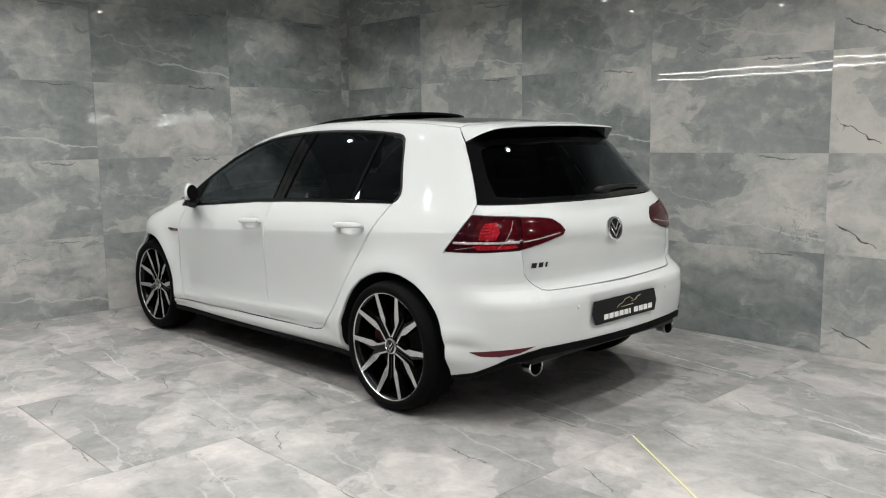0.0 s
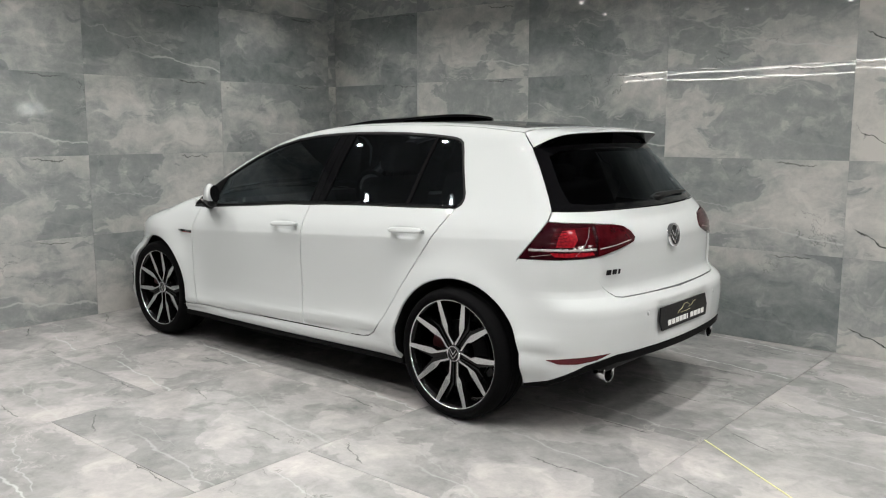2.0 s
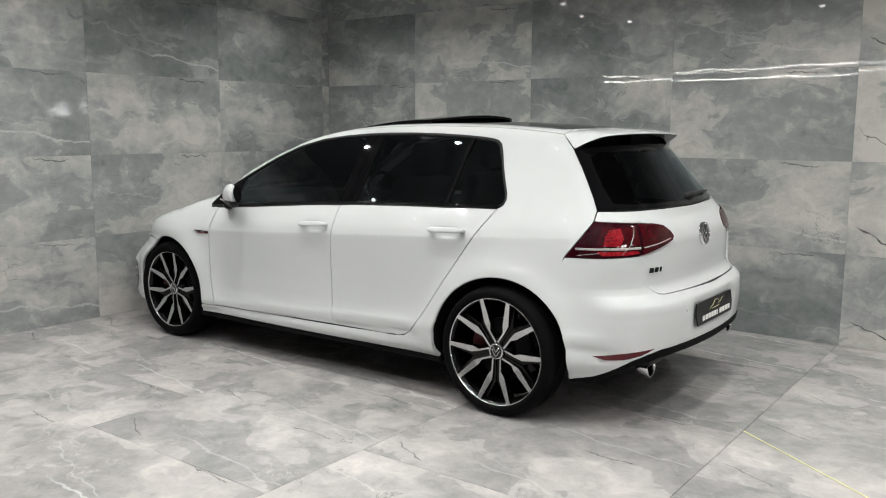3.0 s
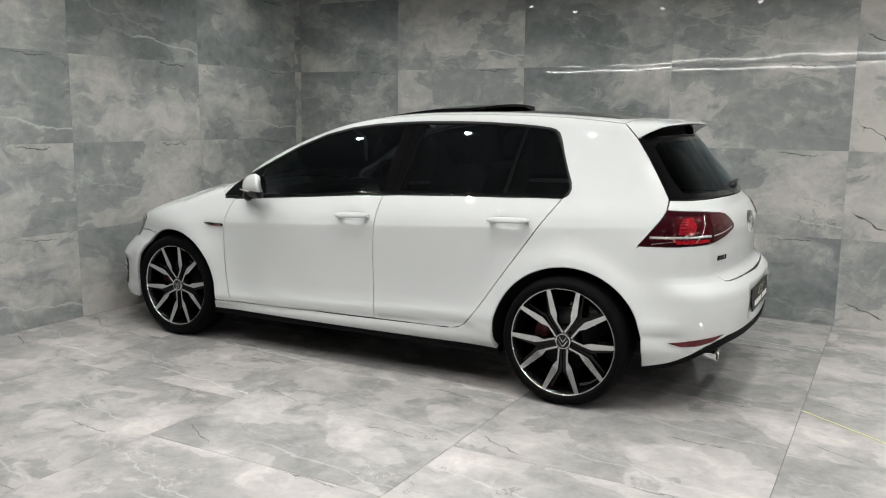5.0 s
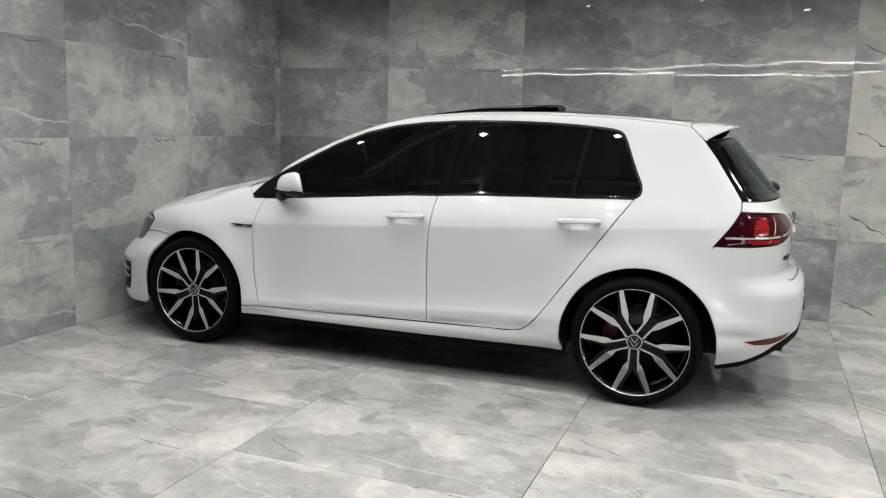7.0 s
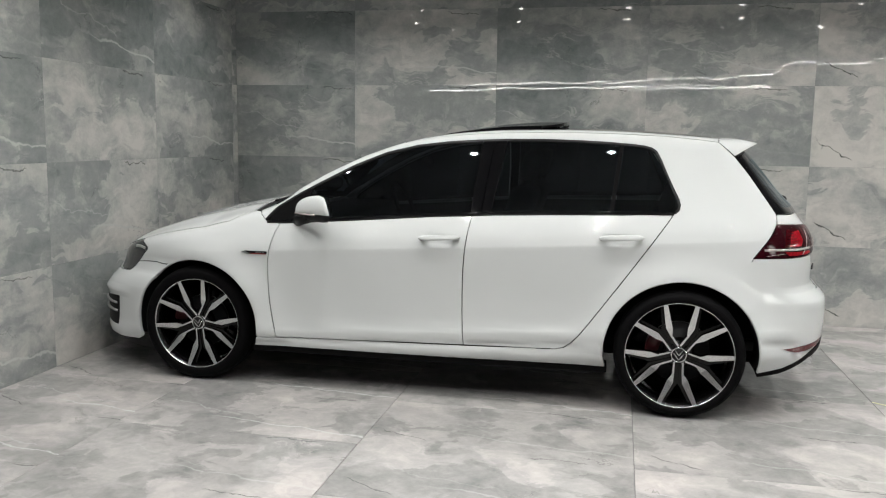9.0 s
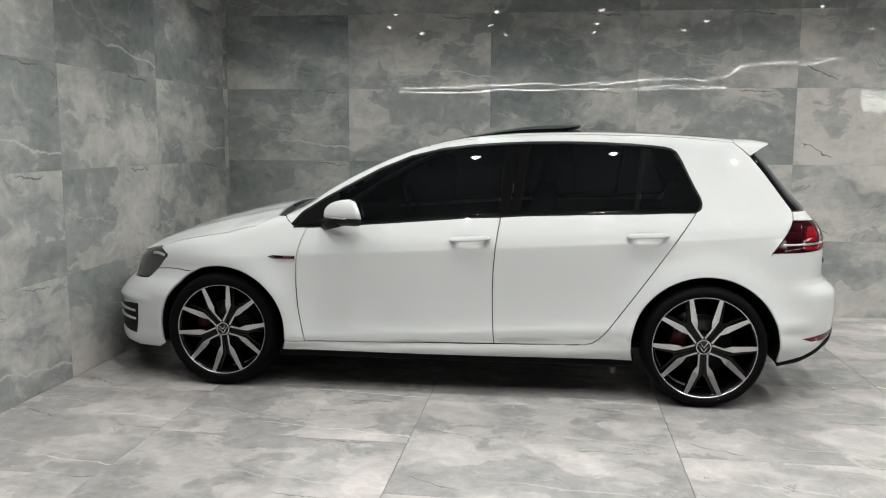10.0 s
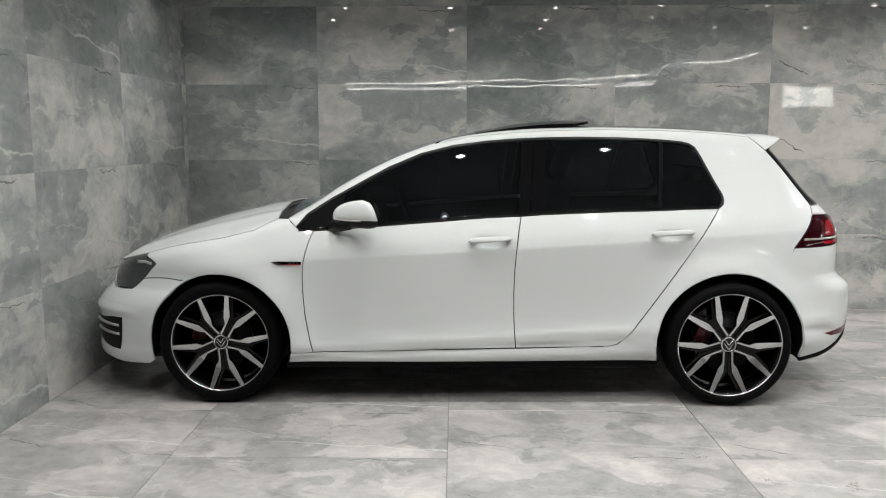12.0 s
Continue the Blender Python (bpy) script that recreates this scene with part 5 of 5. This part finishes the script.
        part("wheel_bolt", lathe(bmesh.new(), [(0.0, -0.062), (0.008, -0.062), (0.009, -0.056), (0.012, -0.054)], 12, turn @ pose(0, 0, 0, 0, 36, 0) @ pose(0, -0.004, -0.048)), STEEL, wheel)
    ringp = bmesh.new()
    lathe(ringp, [(0.0325, -0.070), (0.0345, -0.082), (0.0385, -0.080), (0.043, -0.071), (0.044, -0.060)], 48)
    cap = part("hub_cap", ringp, CHROME, wheel, "round chrome hub cap")
    part("cap_field", lathe(bmesh.new(), [(0.0, -0.077), (0.033, -0.0765), (0.034, -0.07)], 40), SATIN, cap)
    for x0, z0, x1, z1 in ((-0.018, 0.022, 0.0, -0.005), (0.018, 0.022, 0.0, -0.005), (-0.025, 0.008, 0.0, -0.027), (0.025, 0.008, 0.0, -0.027)):
        part("cap_bar", tube(bmesh.new(), [(x0, -0.0785, z0), (x1, -0.0785, z1)], 0.0032, 6), CHROME, cap)
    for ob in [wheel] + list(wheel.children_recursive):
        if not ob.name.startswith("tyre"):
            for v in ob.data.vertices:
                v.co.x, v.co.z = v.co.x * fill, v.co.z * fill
    return wheel


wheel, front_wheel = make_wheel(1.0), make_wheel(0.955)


FRONT_SEAT, REAR_SEAT = 0.755, 0.782
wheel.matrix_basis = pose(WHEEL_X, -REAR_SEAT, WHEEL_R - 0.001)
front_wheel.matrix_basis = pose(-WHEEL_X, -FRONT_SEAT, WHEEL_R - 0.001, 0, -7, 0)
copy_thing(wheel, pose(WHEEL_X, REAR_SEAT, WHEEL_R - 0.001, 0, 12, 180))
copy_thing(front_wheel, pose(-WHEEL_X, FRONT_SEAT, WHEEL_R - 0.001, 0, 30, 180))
for hx, ang in ((-WHEEL_X, 160), (WHEEL_X, 160)):
    for side in (-1, 1):
        bm = bmesh.new()
        a0 = [(r * math.cos(radians(a)), r * math.sin(radians(a))) for r, rng in ((0.165, range(ang - 20, ang + 21, 8)), (0.100, range(ang + 20, ang - 21, -8))) for a in rng]
        prism(bm, a0, 0.06, pose(hx, side * (FRONT_SEAT if hx < 0 else REAR_SEAT) - 0.04, WHEEL_R))
        bmesh.ops.bevel(bm, geom=list(bm.edges), offset=0.006, segments=2, affect="EDGES")
        bmesh.ops.recalc_face_normals(bm, faces=bm.faces)
        part("brake_caliper", bm, CALIPER, car, "red brake caliper")

# ---- cabin, dim behind the tinted glass ----


def seat_at(x, y, wide):
    cush = bmesh.new()
    box(cush, (x - 0.26, y - wide / 2, 0.46), (x + 0.24, y + wide / 2, 0.60), 0.05, 3)
    c = part("seat", cush, SEAT_CLOTH, car, "dark cloth seat")
    back = bmesh.new()
    box(back, (-0.07, -wide / 2, 0.0), (0.06, wide / 2, 0.60), 0.05, 3, pose(x + 0.26, y, 0.55, 0, 18))
    part("seat_back", back, SEAT_CLOTH, c)
    return c


for y in (-0.36, 0.36):
    s = seat_at(0.05, y, 0.50)
    hr = bmesh.new()
    box(hr, (-0.05, -0.13, 0.63), (0.04, 0.13, 0.80), 0.04, 3, pose(0.31, y, 0.55, 0, 16))
    tube(hr, [(0.47, y - 0.05, 1.10), (0.50, y - 0.05, 1.20)], 0.007, 6)
    tube(hr, [(0.47, y + 0.05, 1.10), (0.50, y + 0.05, 1.20)], 0.007, 6)
    part("headrest", hr, SEAT_CLOTH, s)
bench = seat_at(0.92, 0.0, 1.20)
for y in (-0.40, 0.0, 0.40):
    hr = bmesh.new()
    box(hr, (-0.05, -0.12, 0.56), (0.04, 0.12, 0.68), 0.035, 3, pose(1.18, y, 0.55, 0, 16))
    part("headrest", hr, SEAT_CLOTH, bench)
dash = bmesh.new()
box(dash, (-0.98, -0.70, 0.60), (-0.55, 0.70, 0.94), 0.06, 3)
part("dashboard", dash, PLASTIC, car)
wheel_ring = bmesh.new()
lathe(wheel_ring, [(0.175 + 0.015 * math.cos(a), 0.015 * math.sin(a)) for a in [k * math.pi / 4 for k in range(8)]], 40, pose(-0.42, 0.36, 0.93, 0, 0, 90) @ pose(0, 0, 0, -22), closed=True)
part("steering_wheel", wheel_ring, PLASTIC, car)
liner = [(-0.10, -0.47), (0.4, -0.50), (1.45, -0.45), (1.45, 0.45), (0.4, 0.50), (-0.10, 0.47)]
part("headliner", skin("headliner", liner, over_the_car, step=0.09, offset=-0.03, depth=0, gap=0), HEADLINER, car)
part("parcel_shelf", box(bmesh.new(), (1.20, -0.62, 0.93), (1.78, 0.62, 0.955), 0.008), SEAT_CLOTH, car)

# ---- a light strip's reflection in the floor, laid on as a pale yellow line ----
ln = bmesh.new()
a, b = Vector((2.372, -0.345, 0)), Vector((3.02, -0.815, 0))
d = (b - a).normalized()
nrm = Vector((-d.y, d.x, 0)) * 0.0042
vs = [a - nrm, b - nrm, b + nrm, a + nrm]
low = [ln.verts.new((p.x, p.y, 0.0002)) for p in vs]
hi = [ln.verts.new((p.x, p.y, 0.0016)) for p in vs]
ln.faces.new(hi)
for i in range(4):
    ln.faces.new((low[i], low[(i + 1) % 4], hi[(i + 1) % 4], hi[i]))
tagged(part("floor_line", ln, STRIP_GLEAM, None, smooth=False), "thin pale yellow line on the marble floor, a light strip's reflection put in as colour", "floor marking")

# ---- tiles ----
THIN = 0.0008
rnd = random.Random(7)
# tile brightness by (column, row): the print's tone, with uneven wall light worked in
NORTH_TONE = {(0, 3): 0.47, (0, 2): 0.51, (0, 1): 0.52, (1, 3): 0.70, (1, 2): 0.68, (2, 3): 0.49, (2, 2): 0.50, (3, 3): 0.62, (3, 2): 0.70, (3, 1): 0.62, (3, 0): 0.42, (4, 3): 0.74, (4, 2): 0.80, (4, 1): 0.70, (4, 0): 0.74, (5, 2): 0.7, (5, 3): 0.7, (5, 1): 0.7, (5, 0): 0.7}
WEST_TONE = {(0, 0): 0.58, (0, 1): 0.60, (0, 2): 0.66, (0, 3): 0.54, (1, 3): 0.47, (1, 2): 0.55, (1, 1): 0.62, (1, 0): 0.60, (2, 3): 0.45, (2, 2): 0.71, (2, 1): 0.64, (2, 0): 0.58, (4, 3): 0.48, (4, 2): 0.50, (3, 3): 0.49, (3, 2): 0.52, (3, 1): 0.60, (3, 0): 0.66}
NORTH_X = [WEST, -1.185, -0.005, 1.165, 2.38, 3.58, 4.78, 5.98, 7.18, 8.38, EAST]
WEST_Y = [NORTH, 1.55, 0.345, -0.835, -2.035, -3.235, -4.435, -5.635, -6.835, SOUTH]
ROWS_Z = [0.0, 0.605, 1.205, 1.80, 2.40, CEILING]
FLOOR_X = [WEST, -1.34, -0.125, 1.10, 2.37, 3.57, 4.77, 5.97, 7.17, 8.37, EAST]


def lay(parent, m, w, h, mat, colour, joint=JOINT):
    """One tile; those of the walls are set a trace out of true."""
    if parent is not floor:
        m = m @ pose(w / 2, h / 2, 0, rnd.uniform(-0.06, 0.06), rnd.uniform(-0.05, 0.05)) @ pose(-w / 2, -h / 2, 0)
    ob = new("tile", tile_mesh(w - joint, h - joint, 0.004, mat))
    ob.parent = parent
    ob.matrix_basis = m
    ob.color = colour
    return ob


for c in range(len(NORTH_X) - 1):
    for r in range(len(ROWS_Z) - 1):
        x0, x1, z0, z1 = NORTH_X[c], NORTH_X[c + 1], ROWS_Z[r], ROWS_Z[r + 1]
        bright = NORTH_TONE.get((c, r), rnd.uniform(0.45, 0.6))
        lay(wall_north, pose(x0 + THIN / 2, NORTH, z0 + THIN / 2, 90), x1 - x0, z1 - z0, WALL_MARBLE, (rnd.random(), (0.85 if (c + r) % 2 == 0 else 0.12) if c < 4 else 0.3, bright, 1.0 if c >= 4 else 0.0), THIN)
for c in range(len(WEST_Y) - 1):
    for r in range(len(ROWS_Z) - 1):
        y1, y0, z0, z1 = WEST_Y[c], WEST_Y[c + 1], ROWS_Z[r], ROWS_Z[r + 1]
        bright = WEST_TONE.get((c, r), rnd.uniform(0.45, 0.6))
        lay(wall_west, pose(WEST, y0 + THIN / 2, z0 + THIN / 2, 90, 0, 90), y1 - y0, z1 - z0, WALL_MARBLE, (rnd.random(), (0.85 if (c + r) % 2 else 0.12) if y1 - y0 > 0.5 else 0.0, bright, 0.0), THIN)
for c in range(len(FLOOR_X) - 1):
    first_y = -0.96 if c % 2 == 0 else -0.40
    ys = [y for k in range(-9, 5) for y in [first_y + 1.2 * k] if SOUTH < y < NORTH]
    ys = [SOUTH] + ys + [NORTH]
    for y0, y1 in zip(ys, ys[1:]):
        lay(floor, pose(FLOOR_X[c] + JOINT / 2, y0 + JOINT / 2, 0), FLOOR_X[c + 1] - FLOOR_X[c], y1 - y0, FLOOR_MARBLE, (rnd.random(), rnd.choice((0.3, 0.7, 0.9)), rnd.uniform(0.42, 0.6), rnd.choice((0.0, 0.6))))
